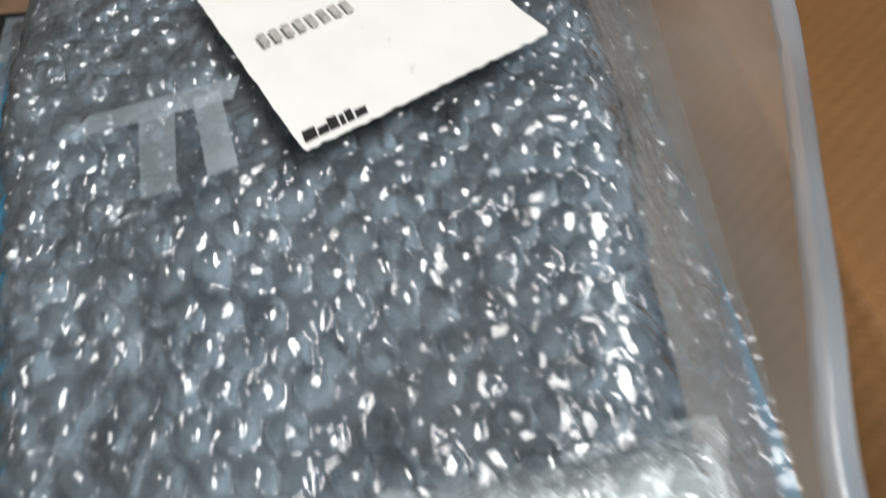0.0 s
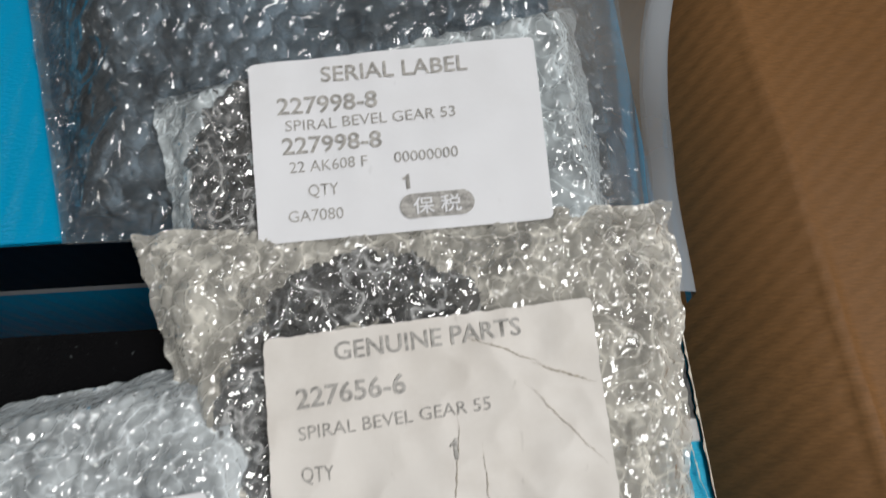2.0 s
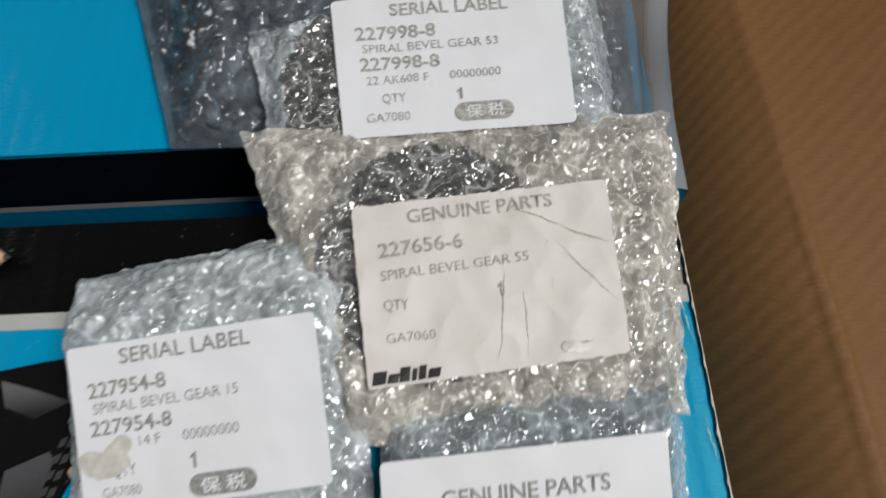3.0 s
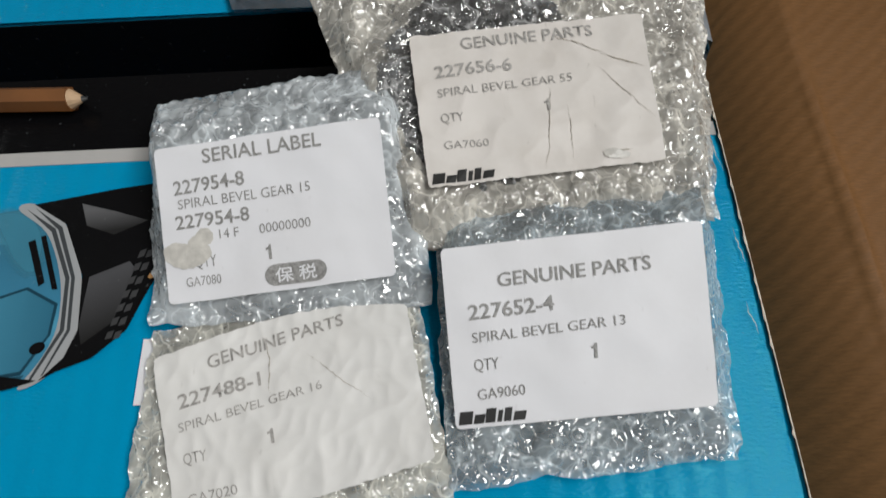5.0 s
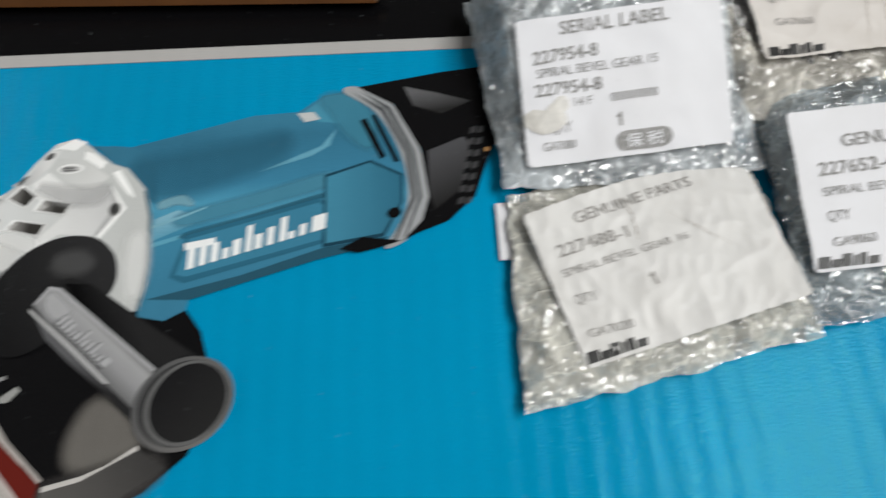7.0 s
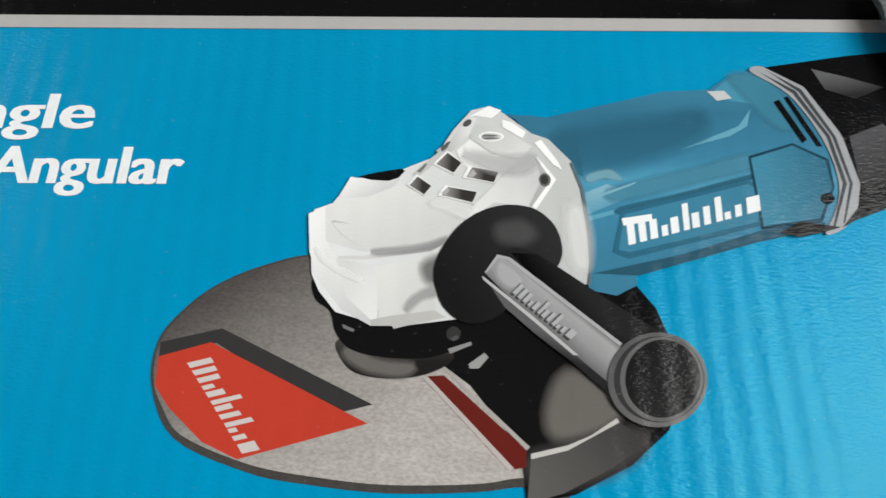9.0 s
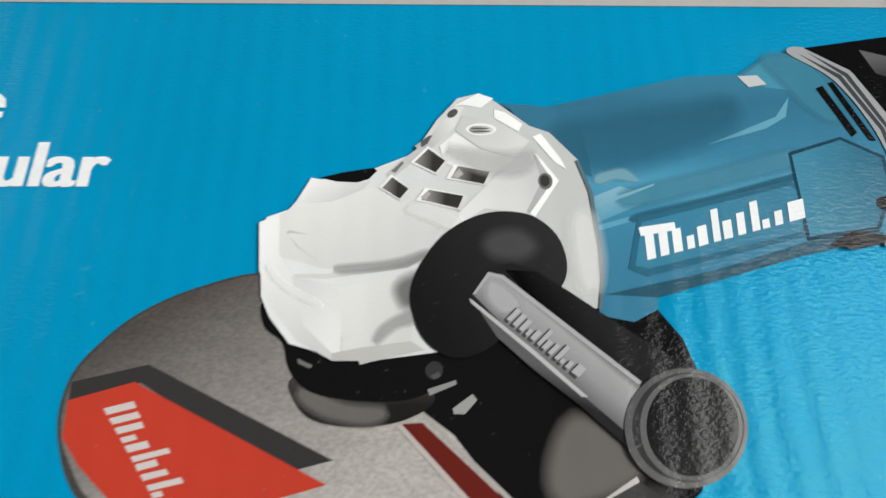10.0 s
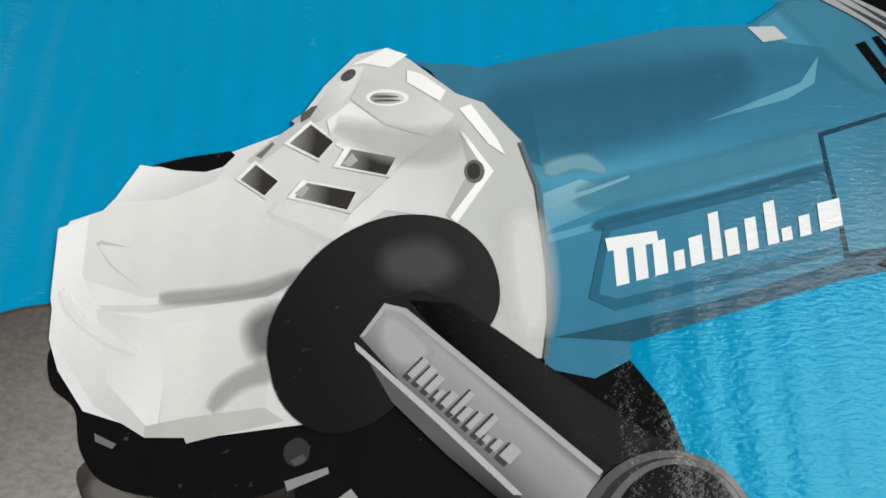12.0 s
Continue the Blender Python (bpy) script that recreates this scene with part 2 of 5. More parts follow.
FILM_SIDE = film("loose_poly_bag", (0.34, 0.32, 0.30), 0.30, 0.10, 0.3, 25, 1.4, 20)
FILM_TAPE = film("adhesive_tape", (0.66, 0.74, 0.80), 0.28, 0.14, 0.4, 60, 1.4, 60)
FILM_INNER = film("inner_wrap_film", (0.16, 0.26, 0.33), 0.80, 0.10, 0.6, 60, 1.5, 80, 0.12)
WOOD_PENCIL = plain("varnished_wood", (0.16, 0.060, 0.015), 0.5, 0, 0.15, 60, 0.0001)
WOOD_BARE = plain("sharpened_wood", (0.45, 0.30, 0.18), 0.7, 0, 0.15, 200, 0.0002)
LEAD = plain("graphite", (0.06, 0.06, 0.06), 0.35, 0.3, 0.2, 200, 0.0001)


# ---- building helpers ----
def part(name, data, mat, parent=None, label=""):
    """Links a bmesh or a mesh as one object."""
    if isinstance(data, bmesh.types.BMesh):
        mesh = bpy.data.meshes.new(name)
        data.to_mesh(mesh)
        data.free()
    else:
        mesh = data
    ob = new(name, mesh)
    if mat:
        mesh.materials.append(mat)
    if parent:
        ob.parent = parent
    if label:
        tagged(ob, label)
    return ob


def thing(name, label, category, group="", kind=""):
    return tagged(new(name), label, category, group, kind)


def block(lo, hi, bevel=0.0):
    bm = bmesh.new()
    bmesh.ops.create_cube(bm, size=1.0)
    for v in bm.verts:
        v.co = Vector([lo[i] + (v.co[i] + 0.5) * (hi[i] - lo[i]) for i in range(3)])
    if bevel:
        bmesh.ops.bevel(bm, geom=bm.edges[:], offset=bevel, segments=3, affect="EDGES", profile=0.6)
    return bm


def sheet(X, Y, Z):
    """A mesh from arrays of x, y and z, laid out as a grid."""
    rows, cols = X.shape
    mesh = bpy.data.meshes.new("sheet")
    n = np.arange(rows * cols).reshape(rows, cols)
    if (X[0, 1] - X[0, 0]) * (Y[1, 0] - Y[0, 0]) - (Y[0, 1] - Y[0, 0]) * (X[1, 0] - X[0, 0]) < 0:
        n = n[:, ::-1]
    quads = np.stack([n[:-1, :-1], n[:-1, 1:], n[1:, 1:], n[1:, :-1]], -1).reshape(-1, 4)
    mesh.from_pydata(np.stack([X, Y, Z], -1).reshape(-1, 3).tolist(), [], quads.tolist())
    mesh.polygons.foreach_set("use_smooth", [True] * len(mesh.polygons))
    return mesh


def fbm(X, Y, size, seed, octaves=3):
    """Smooth random relief, about -1 to 1, with features of that size."""
    r = np.random.RandomState(seed)
    out = np.zeros_like(X)
    for o in range(octaves):
        for _ in range(7):
            a, k = r.uniform(0, 2 * np.pi), 2 * np.pi / size * 2**o * r.uniform(0.6, 1.4)
            out += np.sin(k * (X * np.cos(a) + Y * np.sin(a)) + r.uniform(0, 7) + 1.5 * np.sin(k * 0.5 * (Y * np.cos(a) - X * np.sin(a)) + r.uniform(0, 7))) / 2**o
    return out / 6


def smooth01(x):
    x = np.clip(x, 0, 1)
    return x * x * (3 - 2 * x)


# ---- the room: unseen, added to hold the windows and bounce light ----
def room():
    lo, hi, top, down, t = (-3.4, -1.6), (0.62, 1.35), 2.6, -0.95, 0.12
    tagged(part("floor", block((lo[0] - t, lo[1] - t, down - t), (hi[0] + t, hi[1] + t, down)), FLOOR), "grey concrete room floor", "floor", kind="structure")
    tagged(part("ceiling", block((lo[0] - t, lo[1] - t, top), (hi[0] + t, hi[1] + t, top + t)), CEIL), "unseen grey painted ceiling", "ceiling", kind="structure")

    def wall(name, pieces):
        bm = bmesh.new()
        for a, b in pieces:
            piece = bpy.data.meshes.new("piece")
            one = block(a, b)
            one.to_mesh(piece)
            one.free()
            bm.from_mesh(piece)
            bpy.data.meshes.remove(piece)
        tagged(part(name, bm, WALL), "unseen pale grey plastered room wall", "wall", kind="structure")

    x0, x1, y0, y1 = lo[0], hi[0], lo[1], hi[1]
    wall("wall_west", [((x0 - t, y0 - t, down), (x0, y1 + t, top))])
    wall("wall_south", [((x0, y0 - t, down), (x1, y0, top))])
    wy0, wy1, wz0, wz1 = -0.77, 0.23, 0.75, 1.81
    wall("wall_east", [((x1, y0 - t, down), (x1 + t, y1 + t, wz0)), ((x1, y0 - t, wz1), (x1 + t, y1 + t, top)), ((x1, y0 - t, wz0), (x1 + t, wy0, wz1)), ((x1, wy1, wz0), (x1 + t, y1 + t, wz1))])
    nx0, nx1, nz0, nz1 = -3.00, -2.36, 1.37, 2.13
    wall("wall_north", [((x0, y1, down), (x1, y1 + t, nz0)), ((x0, y1, nz1), (x1, y1 + t, top)), ((x0, y1, nz0), (nx0, y1 + t, nz1)), ((nx1, y1, nz0), (x1, y1 + t, nz1))])
    for name, a, b in (("window_1", (x1 + 0.05, wy0, wz0), (x1 + 0.09, wy1, wz1)), ("window_2", (nx0, y1 + 0.05, nz0), (nx1, y1 + 0.09, nz1))):
        w = thing(name, "plain white window frame in the wall", "window", kind="structure")
        along = 1 if name == "window_1" else 0
        for f in (0, 0.5, 1):
            p, q = list(a), list(b)
            p[along] = a[along] + f * (b[along] - a[along] - 0.04)
            q[along] = p[along] + 0.04
            part("window_frame", block(p, q, 0.004), WHITE_INK, w)


room()
BENCH_TOP = -0.17
bench = thing("workbench", "dark wooden workbench under the boxes", "table")
part("tabletop", block((-1.2, -0.6, BENCH_TOP - 0.04), (0.58, 0.75, BENCH_TOP), 0.004), BENCH, bench)
for lx in (-1.12, 0.50):
    for ly in (-0.52, 0.67):
        part("leg", block((lx - 0.04, ly - 0.04, -0.95), (lx + 0.04, ly + 0.04, BENCH_TOP - 0.04), 0.004), BENCH, bench)


# ---- the two blue tool boxes ----
X_END, X_FAR, DEPTH = 0.0748, -0.53, 0.26


def tool_box(y_far, label):
    """A closed carton with blue faces and a black band with a grey line along the far edge of its lid."""
    y_near = y_far - DEPTH
    box = thing("tool_box", label, "box", "blue tool boxes")
    part("body", block((X_FAR, y_near, BENCH_TOP), (X_END, y_far, -0.003), 0.0015), printed(BLUE), box)
    n, m = 90, 46
    U, V = np.meshgrid(np.linspace(X_FAR, X_END, n), np.linspace(y_near, y_far, m))
    Z = 0.0001 * fbm(U, V, 0.12, 5, 2) - 0.0002 - 0.0018 * smooth01((V - (y_far - 0.008)) / 0.008) ** 2
    lid = part("lid", sheet(U, V, Z), printed(BLUE), box, "glossy cyan-blue printed lid")
    return box, lid, y_near


def strip(lid, name, x0, x1, y0, y1, z, mat, label=""):
    bm = block((x0, y0, z - 0.0002), (x1, y1, z))
    return part(name, bm, mat, lid, label)


box_b, lid_b, _ = tool_box(-0.016, "cyan-blue printed power tool box with a black band, worn corner")
strip(lid_b, "grey_line", X_FAR, X_END - 0.0006, -0.0540, -0.0485, 0.0002, printed(GREY), "grey printed line")
strip(lid_b, "black_band", X_FAR, X_END - 0.0006, -0.0485, -0.0165, 0.0002, printed(BLACK), "scuffed black printed band")
box_a, lid_a, near_a = tool_box(0.013 + DEPTH, "cyan-blue printed power tool box under a plastic bag")
strip(lid_a, "grey_line", X_FAR, X_END, 0.236, 0.2415, 0.0002, printed(GREY), "grey printed line")
strip(lid_a, "black_band", X_FAR, X_END, 0.2415, 0.2725, 0.0002, printed(BLACK), "black printed band")
for name, z0, z1, c in (("side_black_band", -0.040, -0.002, BLACK), ("side_grey_line", -0.0445, -0.040, GREY)):
    part(name, block((X_FAR, near_a - 0.0006, z0), (X_END, near_a - 0.0001, z1)), printed(c), box_a)
for k in range(9):
    x = -0.50 + 0.032 * k
    part("side_print_bar", block((x, near_a - 0.0006, -0.072), (x + 0.024 - 0.006 * (k % 3), near_a - 0.0001, -0.060)), printed(BLACK), box_a)


def ragged_edge(parent):
    """The torn, pale board edge along the end of the lid."""
    r = np.random.RandomState(3)
    ys = np.linspace(-0.27, -0.0165, 150)
    w = 0.0002 + 0.0007 * r.rand(150) ** 4
    X = np.stack([X_END - w, X_END + 0 * ys, X_END + 0.0003 + 0.0004 * r.rand(150), X_END + 0.0002 + 0 * ys], 0)
    Z = np.stack([0.0012 + 0 * ys, 0.0014 + 0 * ys, -0.0006 + 0 * ys, -0.005 + 0 * ys], 0)
    part("torn_edge", sheet(X, np.tile(ys, (4, 1)), Z), CUT, parent, "frayed pale board edge")
    xs = np.linspace(X_END - 0.016, X_END + 0.0005, 40)
    w = 0.0003 + 0.0008 * r.rand(40) ** 2
    Y = np.stack([-0.0165 - w, -0.0163 + 0 * xs, -0.0158 + 0 * xs], 0)
    Z = np.stack([0.0011 + 0 * xs, 0.0013 + 0 * xs, -0.004 + 0 * xs], 0)
    part("torn_edge", sheet(np.tile(xs, (3, 1)), Y, Z), CUT, parent, "frayed pale board edge")


ragged_edge(lid_b)


def crack(parent, x, y, length, slant, seed, width=0.00022):
    """A pale crack where the print has split along a fold."""
    r = np.random.RandomState(seed)
    s = np.linspace(0, 1, 26)
    cx = x + slant * s + np.cumsum(r.uniform(-1, 1, 26)) * 0.00022
    cy = y - length * s
    w = width * (0.2 + r.rand(26)) * np.sin(np.pi * np.clip(s, 0.03, 0.97))
    part("print_crack", sheet(np.stack([cx - w, cx, cx + w]), np.tile(cy, (3, 1)), np.stack([0.0009 + 0 * s, 0.0011 + 0 * s, 0.0009 + 0 * s])), CUT, parent)


for k, (cx, cy, ln, sl) in enumerate([(0.066, -0.019, 0.024, 0.006), (0.0690, -0.020, 0.010, 0.003), (0.0655, -0.029, 0.016, 0.004), (0.0705, -0.047, 0.022, 0.003), (0.0715, -0.09, 0.012, 0.001), (0.070, -0.115, 0.010, 0.002)]):
    crack(lid_b, cx, cy, ln, sl, 40 + k)

LAYER = [0]


def flat(name, pts, curved, ca, cb=None, p0=None, p1=None, grain=0.0):
    """A flat field of the printed picture, laid on the lid (millimetres)."""
    q = [Vector((x / 1000, y / 1000)) for x, y in pts]
    if curved:
        n, fine = len(q), []
        for i in range(n):
            a, b, c, d = q[i - 1], q[i], q[(i + 1) % n], q[(i + 2) % n]
            for s in (0, 0.2, 0.4, 0.6, 0.8):
                fine.append(0.5 * (2 * b + (c - a) * s + (2 * a - 5 * b + 4 * c - d) * s**2 + (3 * b - a - 3 * c + d) * s**3))
        q = fine
    LAYER[0] += 1
    z = 0.0002 + LAYER[0] * 0.00001
    bm = bmesh.new()
    bm.faces.new([bm.verts.new((p.x, p.y, z)) for p in q])
    bmesh.ops.triangulate(bm, faces=bm.faces[:])
    bmesh.ops.recalc_face_normals(bm, faces=bm.faces[:])
    for f in bm.faces:
        if f.normal.z < 0:
            f.normal_flip()
    return part(name, bm, printed(ca, cb, p0, p1, grain), lid_b)


def blend(name, pts, width, ca, cb=None, p0=None, p1=None, strength=1.0):
    """A field of the printed picture whose ink fades out over its rim of that width (millimetres)."""
    q = [Vector((x / 1000, y / 1000)) for x, y in pts]
    n, fine = len(q), []
    for i in range(n):
        a, b, c, d = q[i - 1], q[i], q[(i + 1) % n], q[(i + 2) % n]
        for k in (0, 0.25, 0.5, 0.75):
            fine.append(0.5 * (2 * b + (c - a) * k + (2 * a - 5 * b + 4 * c - d) * k**2 + (3 * b - a - 3 * c + d) * k**3))
    area = sum(fine[i - 1].x * fine[i].y - fine[i].x * fine[i - 1].y for i in range(len(fine)))
    if area < 0:
        fine.reverse()
    LAYER[0] += 1
    z = 0.0002 + LAYER[0] * 0.00001
    inner, outer = [], []
    for i, point in enumerate(fine):
        along = fine[(i + 1) % len(fine)] - fine[i - 1]
        out = Vector((along.y, -along.x)).normalized() * width / 1000
        inner.append(point)
        outer.append(point + out)
    m = len(fine)
    verts = [(*v, z) for v in inner] + [(*v, z + 0.000002) for v in outer]
    faces = [list(range(m))] + [(i, i + m, (i + 1) % m + m, (i + 1) % m) for i in range(m)]
    mesh = bpy.data.meshes.new(name)
    mesh.from_pydata(verts, [], faces)
    ink = mesh.attributes.new("ink", "FLOAT", "POINT")
    ink.data.foreach_set("value", [strength] * m + [0.0] * m)
    return part(name, mesh, printed(ca, cb, p0, p1, 0.0, True), lid_b)


# the printed angle grinder
flat("printed_disc_rim", [(-360.5, -180.8), (-360.7, -168.1), (-355.6, -159.5), (-345.9, -150.7), (-331.4, -143.9), (-312.8, -140.2), (-278.4, -144.6), (-229.6, -181.9), (-238.3, -209.6), (-253.0, -208.1), (-265.6, -209.4), (-290.7, -209.8), (-313.2, -207.6), (-329.7, -204.6), (-351.7, -195.6)], 1, (0.07, 0.065, 0.06), grain=0.25)
flat("printed_disc", [(-360.1, -179.2), (-360.2, -168.6), (-355.2, -160.0), (-345.5, -151.2), (-331.3, -144.5), (-312.8, -140.7), (-278.4, -144.6), (-229.6, -181.9), (-238.1, -206.4), (-253.2, -205.7), (-265.8, -207.3), (-291.2, -207.6), (-313.8, -205.3), (-330.4, -202.2), (-349.4, -194.9), (-356.2, -187.2)], 1, (0.09, 0.08, 0.075), (0.50, 0.47, 0.44), (-342.4, -152.1), (-306.1, -205.2), grain=0.25)
flat("printed_disc_label_border", [(-359.9, -168.1), (-341.9, -163.9), (-295.6, -186.0), (-303.7, -188.0), (-310.1, -187.8), (-343.1, -168.3), (-359.6, -172.5)], 0, (0.035, 0.033, 0.033))
flat("printed_disc_label", [(-359.8, -172.4), (-344.7, -168.1), (-296.8, -191.3), (-333.2, -201.1), (-343.8, -196.4), (-354.4, -187.2), (-359.5, -180.8)], 0, (0.48, 0.045, 0.025))
flat("printed_disc_mark", [(-351.0, -174.3), (-349.9, -175.8), (-343.1, -174.1), (-344.2, -172.6)], 0, (0.55, 0.5, 0.48))
flat("printed_disc_mark", [(-349.3, -176.6), (-348.1, -178.0), (-341.7, -176.4), (-342.8, -175.0)], 0, (0.55, 0.5, 0.48))
flat("printed_disc_mark", [(-347.6, -178.8), (-346.5, -180.2), (-340.5, -178.7), (-341.5, -177.3)], 0, (0.55, 0.5, 0.48))
flat("printed_disc_mark", [(-345.9, -181.0), (-345.0, -182.2), (-341.7, -181.3), (-342.6, -180.2)], 0, (0.55, 0.5, 0.48))
flat("printed_disc_mark", [(-344.5, -182.8), (-343.4, -184.3), (-338.4, -183.1), (-339.5, -181.6)], 0, (0.55, 0.5, 0.48))
flat("printed_disc_mark", [(-342.7, -185.2), (-341.8, -186.4), (-333.4, -184.3), (-334.3, -183.2)], 0, (0.55, 0.5, 0.48))
flat("printed_disc_mark", [(-341.4, -186.9), (-340.5, -188.3), (-335.8, -187.1), (-336.8, -185.7)], 0, (0.55, 0.5, 0.48))
flat("printed_disc_mark", [(-339.8, -189.1), (-338.8, -190.4), (-333.1, -189.0), (-334.1, -187.8)], 0, (0.55, 0.5, 0.48))
flat("printed_disc_mark", [(-338.0, -191.4), (-337.1, -192.6), (-329.4, -190.8), (-330.4, -189.6)], 0, (0.55, 0.5, 0.48))
flat("printed_disc_mark", [(-336.8, -193.0), (-336.0, -194.1), (-333.6, -193.6), (-334.5, -192.5)], 0, (0.55, 0.5, 0.48))
flat("printed_disc_mark", [(-335.3, -195.0), (-334.4, -196.2), (-330.8, -195.4), (-331.7, -194.1)], 0, (0.55, 0.5, 0.48))
flat("printed_disc_mark", [(-333.6, -197.2), (-331.8, -199.6), (-326.9, -198.5), (-328.8, -196.0)], 0, (0.55, 0.5, 0.48))
flat("printed_guard", [(-278.4, -158.8), (-243.8, -144.4), (-216.9, -147.9), (-210.1, -157.1), (-207.4, -165.3), (-205.4, -180.2), (-210.4, -192.8), (-221.9, -202.2), (-238.4, -210.0), (-251.9, -212.3), (-253.2, -198.9), (-254.9, -196.0), (-267.2, -180.5), (-278.4, -172.3)], 0, (0.005, 0.005, 0.0055))
blend("printed_guard_tone", [(-238.2, -177.6), (-229.4, -182.0), (-225.5, -187.9), (-233.5, -192.2), (-242.6, -193.6), (-243.5, -186.5)], 4.0, (0.24, 0.225, 0.205), strength=0.55)
blend("printed_guard_tone", [(-249.0, -200.6), (-234.0, -197.8), (-221.6, -193.6), (-219.2, -197.8), (-231.8, -204.6), (-247.9, -206.0)], 4.0, (0.085, 0.08, 0.078), strength=0.55)
flat("printed_guard_edge", [(-250.3, -199.3), (-239.8, -197.0), (-233.1, -194.4), (-225.1, -189.5), (-224.5, -190.7), (-233.2, -195.6), (-239.9, -198.4), (-250.4, -200.8)], 0, (0.5, 0.48, 0.46))
flat("printed_guard_lower", [(-250.4, -200.8), (-239.9, -198.4), (-224.5, -190.7), (-216.4, -195.9), (-228.4, -203.4), (-241.5, -209.6), (-251.9, -212.3)], 0, (0.035, 0.034, 0.034), (0.1, 0.095, 0.09), (-215.8, -191.3), (-247.7, -209.3))
flat("printed_guard_stripe", [(-280.1, -177.9), (-274.9, -177.6), (-251.5, -198.4), (-251.8, -202.9), (-255.6, -203.5)], 0, (0.12, 0.014, 0.01))
flat("printed_stripe_edge", [(-281.1, -178.3), (-279.8, -177.9), (-255.2, -203.2), (-256.7, -203.8)], 0, (0.45, 0.4, 0.38))
flat("printed_stripe_edge", [(-276.9, -174.0), (-275.9, -174.0), (-250.5, -197.5), (-251.5, -198.4)], 0, (0.38, 0.35, 0.33))
flat("printed_flange", [(-306.7, -167.1), (-305.8, -172.5), (-301.0, -177.0), (-291.3, -178.6), (-280.1, -177.3), (-271.9, -172.3), (-278.4, -165.6), (-295.0, -164.0)], 1, (0.0135, 0.0126, 0.01215), (0.054, 0.0495, 0.045), (-294.7, -174.1), (-294.9, -166.6))
blend("printed_flange_tone", [(-303.3, -170.1), (-293.8, -174.0), (-284.5, -175.0), (-287.5, -177.1), (-296.8, -175.9), (-303.2, -172.5)], 2.2, (0.132, 0.123, 0.114))
flat("printed_spindle", [(-315.7, -148.4), (-314.6, -154.6), (-309.8, -158.6), (-307.7, -164.9), (-303.0, -170.0), (-293.1, -172.4), (-278.4, -172.3), (-268.6, -168.1), (-261.1, -164.7), (-265.1, -157.9), (-291.8, -156.2), (-308.8, -151.9)], 1, (0.005, 0.005, 0.0055))
flat("printed_spindle_glint", [(-305.8, -162.4), (-301.9, -164.1), (-302.4, -164.9), (-305.4, -163.7)], 0, (0.16, 0.155, 0.15))
flat("printed_bolt_glint", [(-273.8, -169.8), (-266.9, -167.6), (-266.6, -168.6), (-273.2, -171.3)], 0, (0.25, 0.25, 0.25))
flat("printed_bolt_glint", [(-267.7, -174.3), (-262.9, -170.9), (-261.7, -172.3), (-264.7, -175.6), (-267.4, -175.6)], 0, (0.3, 0.3, 0.29))
flat("printed_bolt", [(-270.0, -165.3), (-270.2, -166.2), (-270.8, -167.0), (-271.7, -167.4), (-272.7, -167.4), (-273.5, -167.0), (-274.1, -166.2), (-274.3, -165.3), (-274.1, -164.3), (-273.4, -163.6), (-272.6, -163.1), (-271.7, -163.1), (-270.8, -163.5), (-270.2, -164.3)], 1, (0.035, 0.035, 0.035))
flat("printed_bolt_glint", [(-273.1, -166.6), (-271.0, -165.6), (-270.5, -166.6), (-272.2, -167.5)], 0, (0.08, 0.08, 0.08))
flat("printed_motor_body", [(-254.8, -89.2), (-240.5, -90.6), (-220.9, -85.6), (-198.9, -79.9), (-183.1, -79.1), (-174.3, -72.7), (-165.1, -71.0), (-153.7, -78.9), (-145.6, -96.4), (-144.1, -113.0), (-147.8, -125.9), (-152.7, -130.4), (-175.2, -135.1), (-215.0, -146.6), (-215.4, -150.0), (-221.8, -153.2), (-230.3, -151.5), (-231.0, -115.6), (-240.9, -97.1)], 0, (0.0427, 0.183, 0.2867), ((0.12, (0.03416, 0.1525, 0.244)), (0.42, (0.04392, 0.2013, 0.3233)), (0.56, (0.0732, 0.2928, 0.4331)), (0.64, (0.06344, 0.2562, 0.3904)), (0.68, (0.0488, 0.2196, 0.3416)), (1.0, (0.0427, 0.1891, 0.2989))), (-199.8, -82.2), (-198.6, -139.2))
flat("printed_motor_neck", [(-252.2, -89.6), (-245.7, -89.8), (-238.6, -90.8), (-230.6, -97.7), (-229.0, -112.8), (-234.5, -110.5), (-241.1, -101.7), (-248.0, -95.2)], 0, (0.038, 0.165, 0.26))
flat("printed_motor_collar", [(-181.1, -79.1), (-173.3, -73.1), (-164.6, -71.7), (-160.6, -74.0), (-168.4, -84.6), (-176.0, -83.5)], 0, (0.06, 0.25, 0.36))
flat("printed_motor_glint", [(-229.0, -118.6), (-221.7, -115.5), (-212.8, -118.5), (-217.7, -121.5), (-229.1, -126.4)], 0, (0.22, 0.42, 0.52), (0.08, 0.28, 0.4), (-225.5, -116.6), (-222.6, -125.4))
flat("printed_motor_glint", [(-196.0, -102.7), (-174.7, -93.4), (-169.7, -86.8), (-171.8, -93.4), (-178.2, -97.3)], 0, (0.12, 0.33, 0.44))
flat("printed_motor_ridge", [(-228.6, -127.0), (-205.7, -120.4), (-173.9, -111.6), (-174.1, -112.8), (-205.9, -121.8), (-228.7, -128.6)], 0, (0.1, 0.32, 0.44))
blend("printed_motor_tone", [(-236.5, -99.1), (-222.4, -96.2), (-198.7, -92.6), (-187.7, -90.4), (-192.2, -97.2), (-211.6, -105.2), (-227.7, -109.1)], 6.0, (0.03, 0.135, 0.215), strength=0.4)
blend("printed_motor_tone", [(-219.3, -117.6), (-195.3, -111.3), (-172.7, -105.0), (-172.8, -108.6), (-195.8, -114.9), (-218.5, -120.5)], 2.2, (0.075, 0.27, 0.385), strength=0.7)
